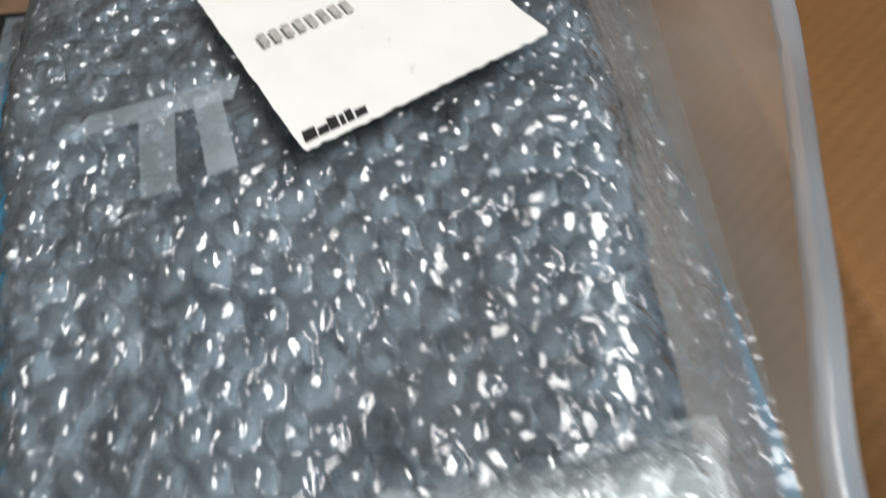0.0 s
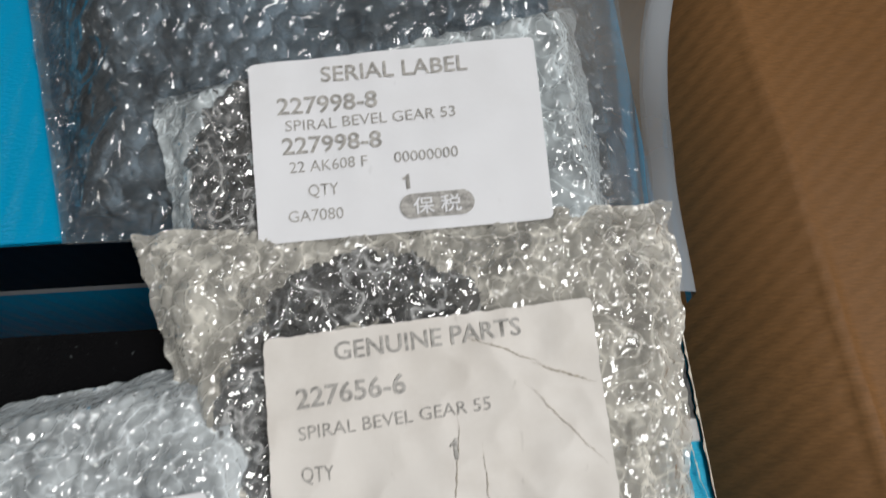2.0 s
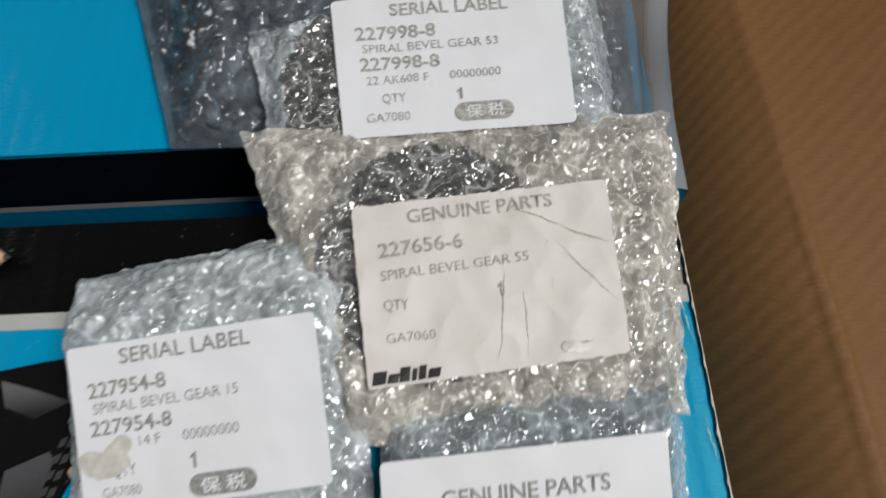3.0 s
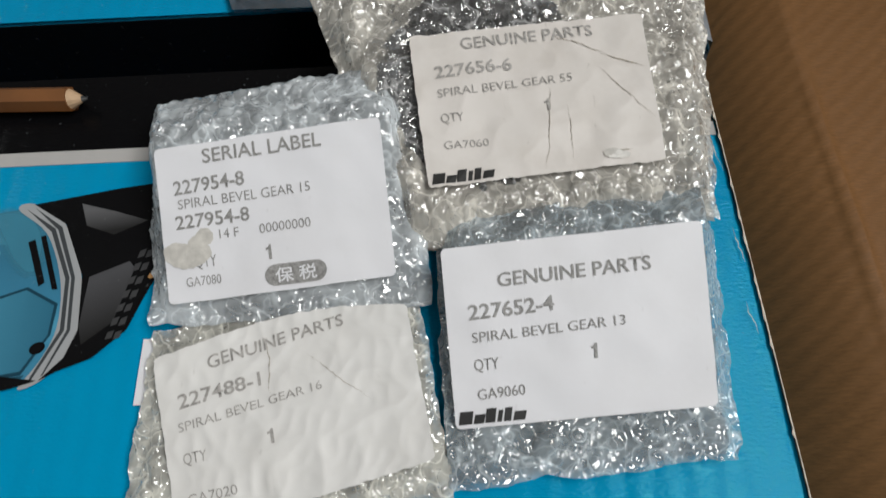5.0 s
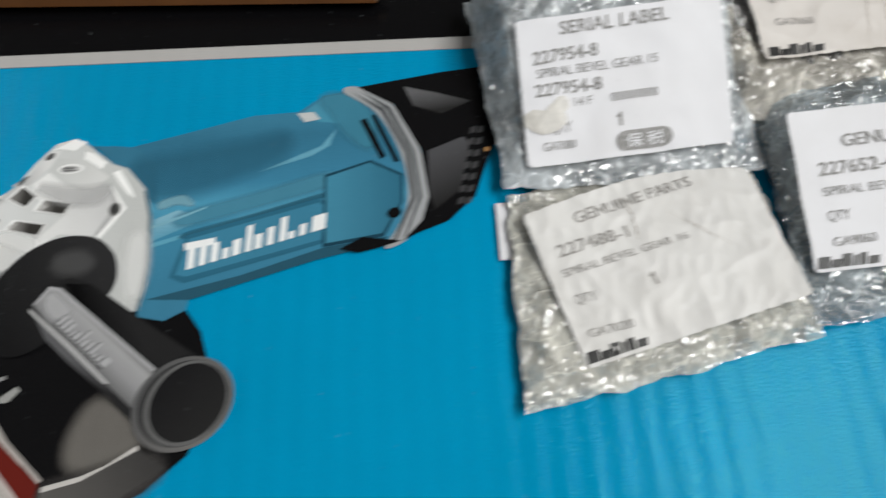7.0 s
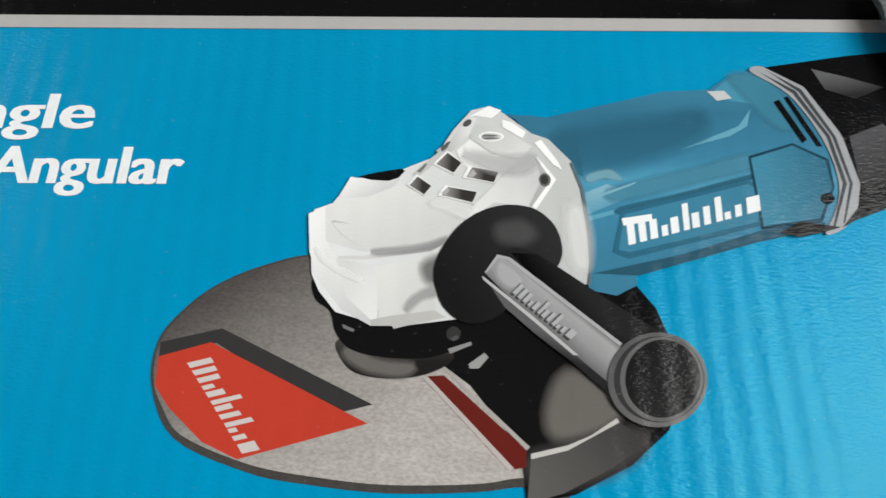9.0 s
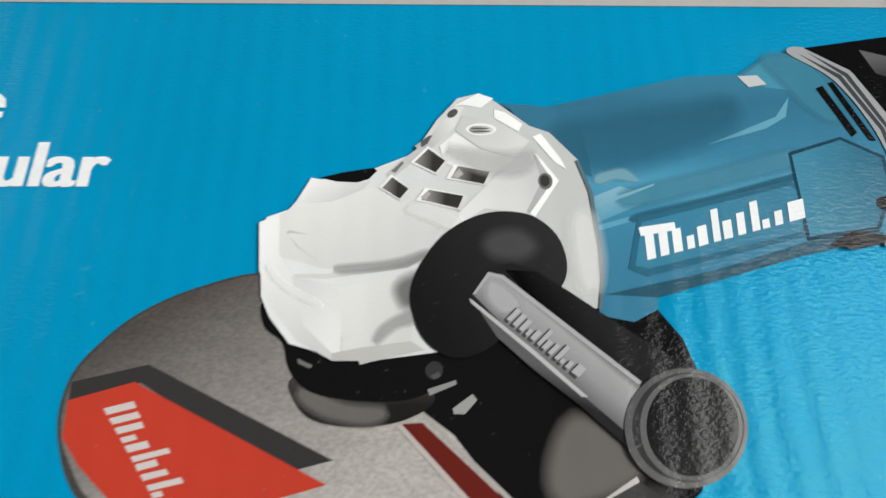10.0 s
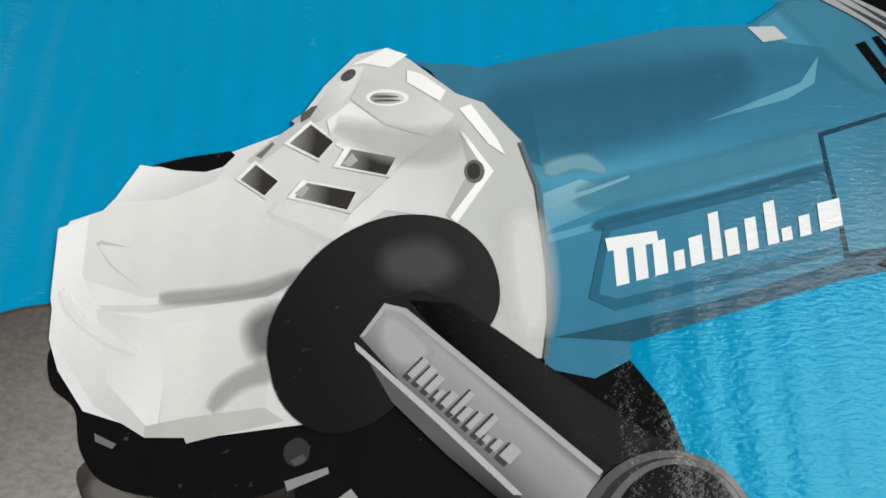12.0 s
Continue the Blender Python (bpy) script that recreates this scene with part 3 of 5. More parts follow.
blend("printed_motor_tone", [(-217.6, -124.0), (-196.3, -118.5), (-173.5, -112.0), (-173.7, -113.3), (-196.5, -119.9), (-217.2, -125.4)], 0.8, (0.022, 0.115, 0.185), strength=0.7)
blend("printed_motor_tone", [(-174.1, -73.8), (-164.2, -74.4), (-157.5, -83.0), (-157.6, -94.1), (-163.8, -90.1), (-169.4, -81.7)], 3.0, (0.06, 0.25, 0.36), strength=0.7)
blend("printed_motor_tone", [(-227.7, -112.6), (-222.2, -110.8), (-219.4, -111.0), (-216.9, -113.9), (-222.4, -113.0), (-227.4, -114.6)], 1.0, (0.20, 0.41, 0.50), strength=0.75)
flat("printed_motor_foot", [(-228.4, -146.1), (-199.1, -139.5), (-172.8, -131.3), (-152.3, -128.5), (-153.7, -130.8), (-175.3, -135.5), (-214.5, -146.8)], 0, (0.022, 0.085, 0.13))
flat("printed_motor_line", [(-231.2, -121.3), (-220.1, -117.6), (-212.0, -114.6), (-212.3, -115.3), (-220.2, -118.6), (-231.0, -122.5)], 0, (0.18, 0.38, 0.47))
flat("printed_logo_panel", [(-221.8, -139.1), (-217.9, -125.0), (-174.8, -113.6), (-169.9, -117.2), (-172.9, -129.8), (-217.1, -141.3)], 0, (0.026, 0.125, 0.2))
flat("printed_logo_panel", [(-219.9, -138.3), (-216.9, -126.2), (-175.1, -115.2), (-171.5, -117.8), (-174.1, -128.6), (-216.5, -139.1)], 0, (0.045, 0.2, 0.31))
flat("printed_hatch_edge", [(-173.4, -105.0), (-157.7, -99.9), (-146.6, -105.9), (-146.8, -116.1), (-153.4, -128.5), (-173.5, -131.3)], 0, (0.012, 0.05, 0.08))
flat("printed_hatch", [(-172.6, -105.8), (-157.9, -100.9), (-147.7, -106.5), (-147.7, -116.1), (-153.9, -127.3), (-172.5, -130.0)], 0, (0.055, 0.23, 0.34), (0.03, 0.14, 0.22), (-172.1, -117.2), (-148.1, -117.1))
flat("printed_clip", [(-183.6, -79.8), (-177.7, -79.5), (-175.4, -82.6), (-180.8, -83.6)], 0, (0.5, 0.52, 0.52))
flat("printed_vent", [(-161.3, -83.9), (-159.1, -83.0), (-152.5, -98.6), (-154.3, -99.9)], 0, (0.005, 0.005, 0.0055))
flat("printed_vent", [(-157.4, -82.1), (-155.8, -81.6), (-147.7, -101.1), (-149.6, -101.1)], 0, (0.005, 0.005, 0.0055))
flat("printed_screw_hole", [(-147.7, -120.3), (-148.4, -121.4), (-149.7, -122.1), (-151.2, -122.2), (-152.2, -121.4), (-152.5, -120.3), (-151.8, -119.1), (-150.4, -118.4), (-148.9, -118.4), (-147.9, -119.1)], 1, (0.005, 0.005, 0.0055))
flat("printed_logo", [(-216.6, -136.8), (-214.2, -136.2), (-214.2, -128.9), (-216.6, -129.6)], 0, (0.8, 0.82, 0.82))
flat("printed_logo", [(-212.9, -135.8), (-210.6, -135.2), (-210.5, -128.3), (-212.9, -128.9)], 0, (0.8, 0.82, 0.82))
flat("printed_logo", [(-209.3, -134.8), (-206.9, -134.2), (-206.8, -127.6), (-209.2, -128.3)], 0, (0.8, 0.82, 0.82))
flat("printed_logo", [(-205.6, -133.8), (-203.6, -133.3), (-203.5, -129.6), (-205.5, -130.2)], 0, (0.8, 0.82, 0.82))
flat("printed_logo", [(-202.5, -133.0), (-199.9, -132.2), (-199.8, -126.7), (-202.4, -127.5)], 0, (0.8, 0.82, 0.82))
flat("printed_logo", [(-198.4, -131.8), (-196.4, -131.3), (-196.1, -122.0), (-198.1, -122.6)], 0, (0.8, 0.82, 0.82))
flat("printed_logo", [(-195.5, -131.0), (-193.1, -130.4), (-192.9, -125.2), (-195.4, -125.9)], 0, (0.8, 0.82, 0.82))
flat("printed_logo", [(-191.6, -129.9), (-189.4, -129.3), (-189.1, -123.0), (-191.3, -123.6)], 0, (0.8, 0.82, 0.82))
flat("printed_logo", [(-187.6, -128.8), (-185.4, -128.2), (-185.0, -119.6), (-187.2, -120.3)], 0, (0.8, 0.82, 0.82))
flat("printed_logo", [(-184.7, -128.0), (-182.7, -127.5), (-182.6, -124.9), (-184.6, -125.5)], 0, (0.8, 0.82, 0.82))
flat("printed_logo", [(-181.2, -127.1), (-179.0, -126.5), (-178.7, -122.4), (-180.9, -123.0)], 0, (0.8, 0.82, 0.82))
flat("printed_logo", [(-177.2, -126.0), (-172.7, -124.7), (-172.3, -119.1), (-176.8, -120.3)], 0, (0.8, 0.82, 0.82))
flat("printed_logo", [(-218.0, -127.7), (-208.2, -126.1), (-208.1, -128.4), (-217.7, -130.2)], 0, (0.8, 0.82, 0.82))
flat("printed_ring", [(-167.3, -71.6), (-162.1, -69.7), (-150.2, -77.4), (-140.8, -96.4), (-138.3, -115.0), (-141.9, -125.2), (-147.4, -131.0), (-153.3, -132.6), (-148.4, -124.5), (-145.2, -113.8), (-147.4, -97.9), (-155.5, -81.1)], 1, (0.33, 0.34, 0.35))
flat("printed_ring_groove", [(-164.3, -71.7), (-152.9, -79.4), (-144.5, -97.3), (-142.6, -114.9), (-149.9, -130.8), (-150.5, -130.1), (-144.0, -114.9), (-145.8, -97.7), (-154.0, -80.6)], 0, (0.05, 0.055, 0.06))
flat("printed_ring_groove", [(-161.6, -71.2), (-150.7, -78.9), (-142.7, -97.3), (-140.7, -115.0), (-146.2, -128.7), (-147.0, -129.3), (-141.8, -114.9), (-143.9, -97.5), (-151.9, -79.9)], 0, (0.05, 0.055, 0.06))
flat("printed_tail", [(-162.1, -69.9), (-132.3, -64.9), (-112.7, -62.6), (-90.9, -60.9), (-97.5, -94.7), (-115.1, -96.3), (-118.5, -104.1), (-122.8, -115.6), (-132.2, -124.1), (-142.3, -127.8), (-147.6, -130.6), (-141.0, -123.6), (-138.3, -115.0), (-140.4, -96.9), (-149.6, -77.9)], 0, (0.005, 0.005, 0.0055))
flat("printed_tail_sheen", [(-145.6, -70.4), (-133.4, -73.9), (-121.8, -77.8), (-132.5, -82.6), (-142.4, -78.8)], 0, (0.11, 0.11, 0.115), (0.02, 0.02, 0.02), (-137.5, -72.6), (-136.4, -81.3))
flat("printed_tail_panel", [(-138.0, -97.4), (-125.6, -92.4), (-123.5, -94.8), (-127.6, -112.9), (-136.4, -119.8), (-138.2, -113.9)], 0, (0.07, 0.07, 0.075), (0.018, 0.018, 0.018), (-136.7, -99.3), (-128.9, -115.1))
flat("printed_tail_ridge", [(-118.1, -70.3), (-92.3, -68.1), (-92.8, -70.7), (-117.6, -73.4)], 0, (0.05, 0.05, 0.052))
flat("printed_tail_slot", [(-122.6, -88.9), (-120.5, -88.2), (-121.1, -90.8), (-123.2, -91.5)], 0, (0.05, 0.05, 0.052))
flat("printed_tail_slot", [(-120.0, -88.9), (-117.8, -88.2), (-118.4, -90.8), (-120.6, -91.5)], 0, (0.05, 0.05, 0.052))
flat("printed_tail_slot", [(-123.6, -93.6), (-121.5, -92.9), (-122.1, -95.5), (-124.2, -96.2)], 0, (0.05, 0.05, 0.052))
flat("printed_tail_slot", [(-121.0, -93.6), (-118.9, -93.0), (-119.5, -95.5), (-121.6, -96.2)], 0, (0.05, 0.05, 0.052))
flat("printed_tail_slot", [(-124.7, -98.3), (-122.5, -97.6), (-123.1, -100.1), (-125.2, -100.8)], 0, (0.05, 0.05, 0.052))
flat("printed_tail_slot", [(-122.0, -98.3), (-119.9, -97.6), (-120.5, -100.2), (-122.6, -100.8)], 0, (0.05, 0.05, 0.052))
flat("printed_tail_slot", [(-125.6, -102.9), (-123.5, -102.2), (-124.1, -104.7), (-126.2, -105.4)], 0, (0.05, 0.05, 0.052))
flat("printed_tail_slot", [(-123.0, -102.9), (-120.9, -102.3), (-121.5, -104.8), (-123.6, -105.4)], 0, (0.05, 0.05, 0.052))
flat("printed_tail_slot", [(-126.6, -107.4), (-124.5, -106.7), (-125.1, -109.2), (-127.2, -109.8)], 0, (0.05, 0.05, 0.052))
flat("printed_tail_slot", [(-124.0, -107.4), (-122.0, -106.8), (-122.5, -109.2), (-124.6, -109.9)], 0, (0.05, 0.05, 0.052))
flat("printed_tail_slot", [(-127.6, -111.8), (-125.5, -111.2), (-126.1, -113.6), (-128.1, -114.3)], 0, (0.05, 0.05, 0.052))
flat("printed_tail_slot", [(-125.0, -111.9), (-123.0, -111.2), (-123.5, -113.7), (-125.6, -114.3)], 0, (0.05, 0.05, 0.052))
flat("printed_tail_slot", [(-128.5, -116.2), (-126.5, -115.6), (-127.0, -118.0), (-129.1, -118.6)], 0, (0.05, 0.05, 0.052))
flat("printed_tail_slot", [(-126.0, -116.3), (-123.9, -115.6), (-124.5, -118.0), (-126.5, -118.6)], 0, (0.05, 0.05, 0.052))
flat("printed_tail_shade", [(-167.8, -132.4), (-160.5, -128.5), (-147.9, -130.4), (-155.2, -132.5), (-161.9, -133.9)], 0, (0.005, 0.005, 0.0055))
flat("printed_pin", [(-116.5, -97.9), (-116.9, -98.6), (-117.7, -98.8), (-118.4, -98.6), (-118.5, -97.9), (-118.1, -97.2), (-117.4, -97.0), (-116.7, -97.3)], 1, (0.55, 0.3, 0.12))
flat("printed_gear_housing", [(-318.0, -129.8), (-316.8, -125.2), (-311.1, -123.0), (-308.3, -119.1), (-305.3, -114.1), (-298.1, -113.8), (-288.3, -110.5), (-278.3, -106.1), (-275.6, -101.9), (-271.9, -95.6), (-265.9, -88.2), (-259.5, -86.4), (-254.8, -89.4), (-245.6, -97.1), (-240.1, -99.2), (-232.6, -107.9), (-229.6, -117.6), (-228.4, -133.1), (-228.5, -142.5), (-229.8, -149.7), (-233.7, -150.1), (-261.8, -158.7), (-270.1, -160.8), (-289.1, -163.3), (-296.3, -162.3), (-308.0, -158.9), (-313.5, -152.3), (-316.1, -146.9)], 0, (0.73, 0.74, 0.74), (0.5, 0.51, 0.5), (-306.6, -125.9), (-235.9, -133.2))
flat("printed_housing_knob", [(-303.4, -113.6), (-297.6, -112.0), (-289.0, -110.5), (-288.0, -111.4), (-290.1, -113.9), (-293.3, -115.0), (-299.0, -114.7)], 0, (0.005, 0.005, 0.0055))
flat("printed_housing_brow", [(-305.8, -113.6), (-298.9, -114.8), (-293.3, -115.2), (-289.5, -114.2), (-291.5, -117.0), (-299.8, -120.7), (-307.3, -121.3), (-310.0, -122.0)], 0, (0.8, 0.8, 0.79), (0.6, 0.6, 0.6), (-303.9, -114.6), (-299.7, -121.3))
flat("printed_housing_top", [(-310.0, -122.3), (-299.7, -121.1), (-289.3, -116.4), (-278.9, -121.2), (-269.8, -126.0), (-273.6, -135.2), (-281.8, -138.0), (-300.4, -139.6), (-315.7, -135.3), (-316.7, -127.3)], 0, (0.72, 0.72, 0.7), (0.6, 0.6, 0.59), (-299.7, -121.3), (-290.1, -138.5))
flat("printed_housing_nose", [(-318.6, -126.7), (-313.4, -124.3), (-312.6, -135.3), (-309.0, -141.3), (-296.7, -143.9), (-294.8, -162.1), (-297.1, -163.1), (-306.2, -158.2), (-314.4, -148.2), (-317.3, -139.7)], 0, (0.84, 0.84, 0.83), (0.58, 0.58, 0.58), (-316.6, -130.8), (-299.4, -160.2))
flat("printed_housing_cheek", [(-308.9, -141.6), (-296.7, -144.2), (-295.4, -154.3), (-295.2, -161.9), (-297.4, -161.1), (-304.8, -154.3)], 0, (0.64, 0.64, 0.64), (0.76, 0.76, 0.75), (-307.0, -144.0), (-295.6, -156.3))
flat("printed_housing_front", [(-296.7, -144.4), (-287.6, -142.9), (-279.5, -140.7), (-277.5, -158.7), (-287.7, -161.0), (-294.5, -161.1)], 0, (0.72, 0.72, 0.7), (0.6, 0.6, 0.585), (-295.2, -148.1), (-280.4, -154.3))
flat("printed_housing_skirt", [(-297.4, -161.3), (-291.2, -160.0), (-278.0, -158.2), (-274.4, -160.4), (-287.4, -163.3), (-290.2, -164.0), (-290.7, -163.1), (-297.1, -163.1)], 0, (0.48, 0.475, 0.46))
flat("printed_housing_crease", [(-308.5, -141.0), (-300.2, -140.9), (-288.0, -139.2), (-279.8, -137.6), (-275.2, -135.2), (-273.5, -135.6), (-279.1, -139.2), (-287.9, -140.5), (-300.0, -142.2), (-307.8, -142.0)], 0, (0.62, 0.61, 0.6), (0.3, 0.3, 0.29), (-300.2, -141.3), (-274.6, -136.3))
flat("printed_housing_crease", [(-311.2, -129.4), (-310.3, -128.9), (-305.0, -130.2), (-310.2, -129.7), (-310.7, -130.1), (-307.6, -133.6), (-301.7, -138.0), (-308.0, -133.7)], 0, (0.52, 0.52, 0.51))
flat("printed_housing_flank", [(-277.9, -103.8), (-273.5, -100.3), (-266.9, -91.2), (-264.0, -91.1), (-266.7, -97.4), (-272.2, -103.8), (-276.0, -105.6)], 0, (0.44, 0.44, 0.44), (0.7, 0.7, 0.69), (-275.8, -102.2), (-266.6, -99.5))
flat("printed_housing_flank", [(-285.7, -112.6), (-282.1, -108.8), (-276.2, -103.8), (-274.4, -104.8), (-279.8, -110.1), (-284.0, -113.9)], 0, (0.52, 0.52, 0.51))
flat("printed_housing_gap", [(-276.2, -102.5), (-274.1, -100.6), (-272.9, -100.3), (-274.3, -103.0), (-276.1, -104.3)], 0, (0.1, 0.1, 0.1))
flat("printed_housing_gap", [(-284.2, -111.6), (-281.2, -108.5), (-280.7, -109.0), (-283.0, -112.1)], 0, (0.16, 0.16, 0.155))
flat("printed_housing_gap", [(-266.0, -92.1), (-265.9, -93.1), (-266.7, -94.2), (-267.8, -94.7), (-268.7, -94.4), (-268.7, -93.4), (-267.9, -92.4), (-266.8, -91.8)], 1, (0.08, 0.08, 0.08))
flat("printed_housing_light", [(-266.9, -90.9), (-259.9, -86.6), (-255.5, -88.2), (-259.2, -91.4), (-264.6, -90.4)], 0, (0.88, 0.88, 0.87))
flat("printed_housing_light", [(-255.5, -91.8), (-252.4, -92.8), (-247.6, -96.6), (-248.8, -99.1), (-255.5, -94.7)], 0, (0.9, 0.9, 0.89))
flat("printed_housing_light", [(-245.0, -100.7), (-242.6, -99.6), (-237.6, -107.3), (-236.0, -110.9), (-239.2, -108.6)], 0, (0.9, 0.9, 0.89))
flat("printed_housing_crown", [(-264.5, -94.0), (-255.5, -95.0), (-248.8, -100.0), (-245.8, -102.0), (-250.0, -107.3), (-259.5, -104.5), (-266.6, -98.8)], 0, (0.56, 0.57, 0.56), (0.66, 0.66, 0.65), (-264.4, -95.3), (-250.0, -106.0))
flat("printed_housing_mid", [(-271.0, -103.8), (-266.6, -99.5), (-259.5, -104.8), (-250.0, -107.6), (-259.2, -115.0), (-269.6, -108.7)], 0, (0.82, 0.82, 0.81), (0.7, 0.7, 0.69), (-269.8, -104.8), (-252.3, -108.6))
flat("printed_housing_flat", [(-255.8, -113.1), (-250.0, -108.0), (-244.7, -106.7), (-241.9, -114.3), (-247.7, -124.1), (-259.0, -122.6), (-268.6, -129.5), (-265.6, -123.6)], 0, (0.56, 0.56, 0.56), (0.74, 0.74, 0.73), (-244.2, -112.4), (-263.4, -123.6))
flat("printed_housing_cup", [(-245.0, -106.3), (-239.0, -114.3), (-246.0, -124.1), (-247.7, -123.5), (-243.1, -114.3)], 0, (0.42, 0.42, 0.42))
flat("printed_housing_rib", [(-245.0, -105.7), (-243.9, -106.3), (-238.4, -114.3), (-245.5, -125.0), (-246.8, -124.0), (-240.0, -114.3)], 0, (0.88, 0.88, 0.87))
flat("printed_screw", [(-240.2, -114.5), (-240.6, -115.9), (-241.6, -116.8), (-242.8, -116.8), (-243.7, -115.9), (-244.1, -114.5), (-243.7, -113.0), (-242.7, -112.1), (-241.5, -112.1), (-240.5, -113.0)], 1, (0.13, 0.13, 0.125))
flat("printed_screw_face", [(-241.0, -114.3), (-241.2, -115.4), (-241.9, -116.0), (-242.7, -116.0), (-243.3, -115.4), (-243.5, -114.3), (-243.3, -113.3), (-242.6, -112.7), (-241.8, -112.7), (-241.2, -113.3)], 1, (0.04, 0.04, 0.04))
flat("printed_screw_boss", [(-255.0, -98.4), (-255.5, -99.3), (-256.7, -99.9), (-258.4, -100.3), (-260.3, -100.3), (-261.9, -100.0), (-263.1, -99.3), (-263.6, -98.5), (-263.2, -97.7), (-262.0, -97.0), (-260.4, -96.6), (-258.5, -96.6), (-256.7, -97.0), (-255.5, -97.6)], 1, (0.86, 0.86, 0.85))
flat("printed_screw_boss_hole", [(-255.9, -98.6), (-256.2, -99.2), (-257.2, -99.6), (-258.6, -99.9), (-260.1, -99.9), (-261.5, -99.7), (-262.4, -99.2), (-262.7, -98.6), (-262.4, -98.0), (-261.6, -97.5), (-260.2, -97.3), (-258.6, -97.3), (-257.2, -97.5), (-256.2, -98.0)], 1, (0.3, 0.3, 0.3), (0.65, 0.65, 0.64), (-261.9, -98.1), (-256.0, -98.9))
flat("printed_thread", [(-257.0, -98.2), (-257.7, -98.4), (-259.6, -98.5), (-261.5, -98.4), (-262.2, -98.2), (-261.5, -98.0), (-259.6, -97.9), (-257.8, -98.0)], 1, (0.1, 0.1, 0.1))
flat("printed_thread", [(-256.6, -99.1), (-257.4, -99.3), (-259.2, -99.4), (-261.1, -99.4), (-261.9, -99.2), (-261.1, -98.9), (-259.2, -98.8), (-257.4, -98.9)], 1, (0.12, 0.12, 0.12))
flat("printed_slot_frame", [(-278.9, -109.0), (-274.2, -103.8), (-268.5, -108.3), (-271.7, -112.8)], 0, (0.86, 0.86, 0.85), (0.62, 0.62, 0.61), (-277.0, -104.6), (-269.7, -112.3))
flat("printed_slot", [(-277.8, -108.9), (-274.0, -104.7), (-269.4, -108.4), (-272.0, -112.0)], 0, (0.26, 0.25, 0.24), (0.035, 0.033, 0.03), (-277.9, -108.5), (-272.8, -108.9))
flat("printed_slot_frame", [(-269.2, -113.8), (-266.9, -109.4), (-255.8, -111.5), (-258.0, -116.0)], 0, (0.86, 0.86, 0.85), (0.62, 0.62, 0.61), (-266.0, -108.9), (-259.0, -116.4))
flat("printed_slot", [(-267.8, -113.6), (-265.9, -110.0), (-257.2, -111.7), (-258.9, -115.4)], 0, (0.26, 0.25, 0.24), (0.035, 0.033, 0.03), (-267.0, -112.7), (-261.9, -113.1))
flat("printed_slot_frame", [(-287.3, -116.6), (-284.1, -112.6), (-278.4, -117.0), (-281.3, -120.6)], 0, (0.86, 0.86, 0.85), (0.62, 0.62, 0.61), (-286.5, -113.0), (-279.2, -120.4))
flat("printed_slot", [(-286.4, -116.7), (-283.8, -113.5), (-279.3, -116.9), (-281.6, -119.9)], 0, (0.26, 0.25, 0.24), (0.035, 0.033, 0.03), (-287.2, -116.8), (-282.2, -117.1))
flat("printed_slot_frame", [(-277.3, -120.3), (-274.8, -116.6), (-263.1, -118.8), (-265.1, -123.4)], 0, (0.86, 0.86, 0.85), (0.62, 0.62, 0.61), (-273.6, -116.1), (-266.6, -123.4))
flat("printed_slot", [(-275.9, -120.2), (-273.8, -117.2), (-264.5, -119.0), (-266.0, -122.6)], 0, (0.26, 0.25, 0.24), (0.035, 0.033, 0.03), (-274.5, -119.8), (-269.4, -120.1))
flat("printed_slot_lip", [(-276.0, -119.4), (-274.2, -117.6), (-273.3, -118.3), (-274.6, -120.3)], 0, (0.4, 0.39, 0.38))
flat("printed_slot_lip", [(-267.4, -113.2), (-265.6, -110.8), (-264.4, -112.5), (-266.0, -113.8)], 0, (0.42, 0.41, 0.4))
flat("printed_housing_edge", [(-232.6, -107.9), (-229.6, -117.6), (-228.4, -133.1), (-228.5, -142.5), (-229.8, -150.1), (-230.7, -150.1), (-229.4, -142.5), (-229.3, -133.1), (-230.6, -117.6), (-233.4, -108.3)], 0, (0.1, 0.16, 0.19))
blend("printed_housing_tone", [(-296.9, -139.3), (-286.8, -138.3), (-279.8, -136.9), (-274.3, -134.9), (-273.7, -136.0), (-279.7, -138.3), (-286.7, -139.5), (-295.8, -140.2)], 1.2, (0.33, 0.33, 0.33), strength=0.55)
blend("printed_housing_tone", [(-285.3, -155.4), (-281.2, -152.5), (-277.4, -151.3), (-277.2, -153.2), (-282.0, -154.7), (-286.4, -158.5)], 1.4, (0.36, 0.36, 0.36), strength=0.55)
blend("printed_housing_tone", [(-315.2, -138.4), (-310.4, -143.3), (-301.5, -148.3), (-301.2, -149.3), (-307.3, -146.8), (-313.4, -142.3)], 0.7, (0.92, 0.92, 0.91), strength=0.55)
blend("printed_housing_tone", [(-279.6, -123.0), (-273.8, -121.8), (-266.2, -125.5), (-268.0, -128.1), (-273.5, -125.6)], 1.6, (0.88, 0.88, 0.87), strength=0.55)
blend("printed_housing_tone", [(-268.3, -105.2), (-254.7, -107.2), (-245.7, -106.6), (-249.0, -111.2), (-258.0, -110.7), (-263.6, -108.3)], 3.0, (0.52, 0.52, 0.52), strength=0.55)
blend("printed_housing_tone", [(-280.6, -144.4), (-277.0, -142.3), (-277.9, -144.4), (-278.7, -148.4), (-280.0, -147.4)], 3.0, (0.10, 0.10, 0.10), strength=0.6)
blend("printed_housing_tone", [(-234.5, -126.9), (-231.8, -125.8), (-230.6, -135.7), (-232.0, -144.0), (-233.9, -139.9)], 4.0, (0.90, 0.90, 0.89), strength=0.5)
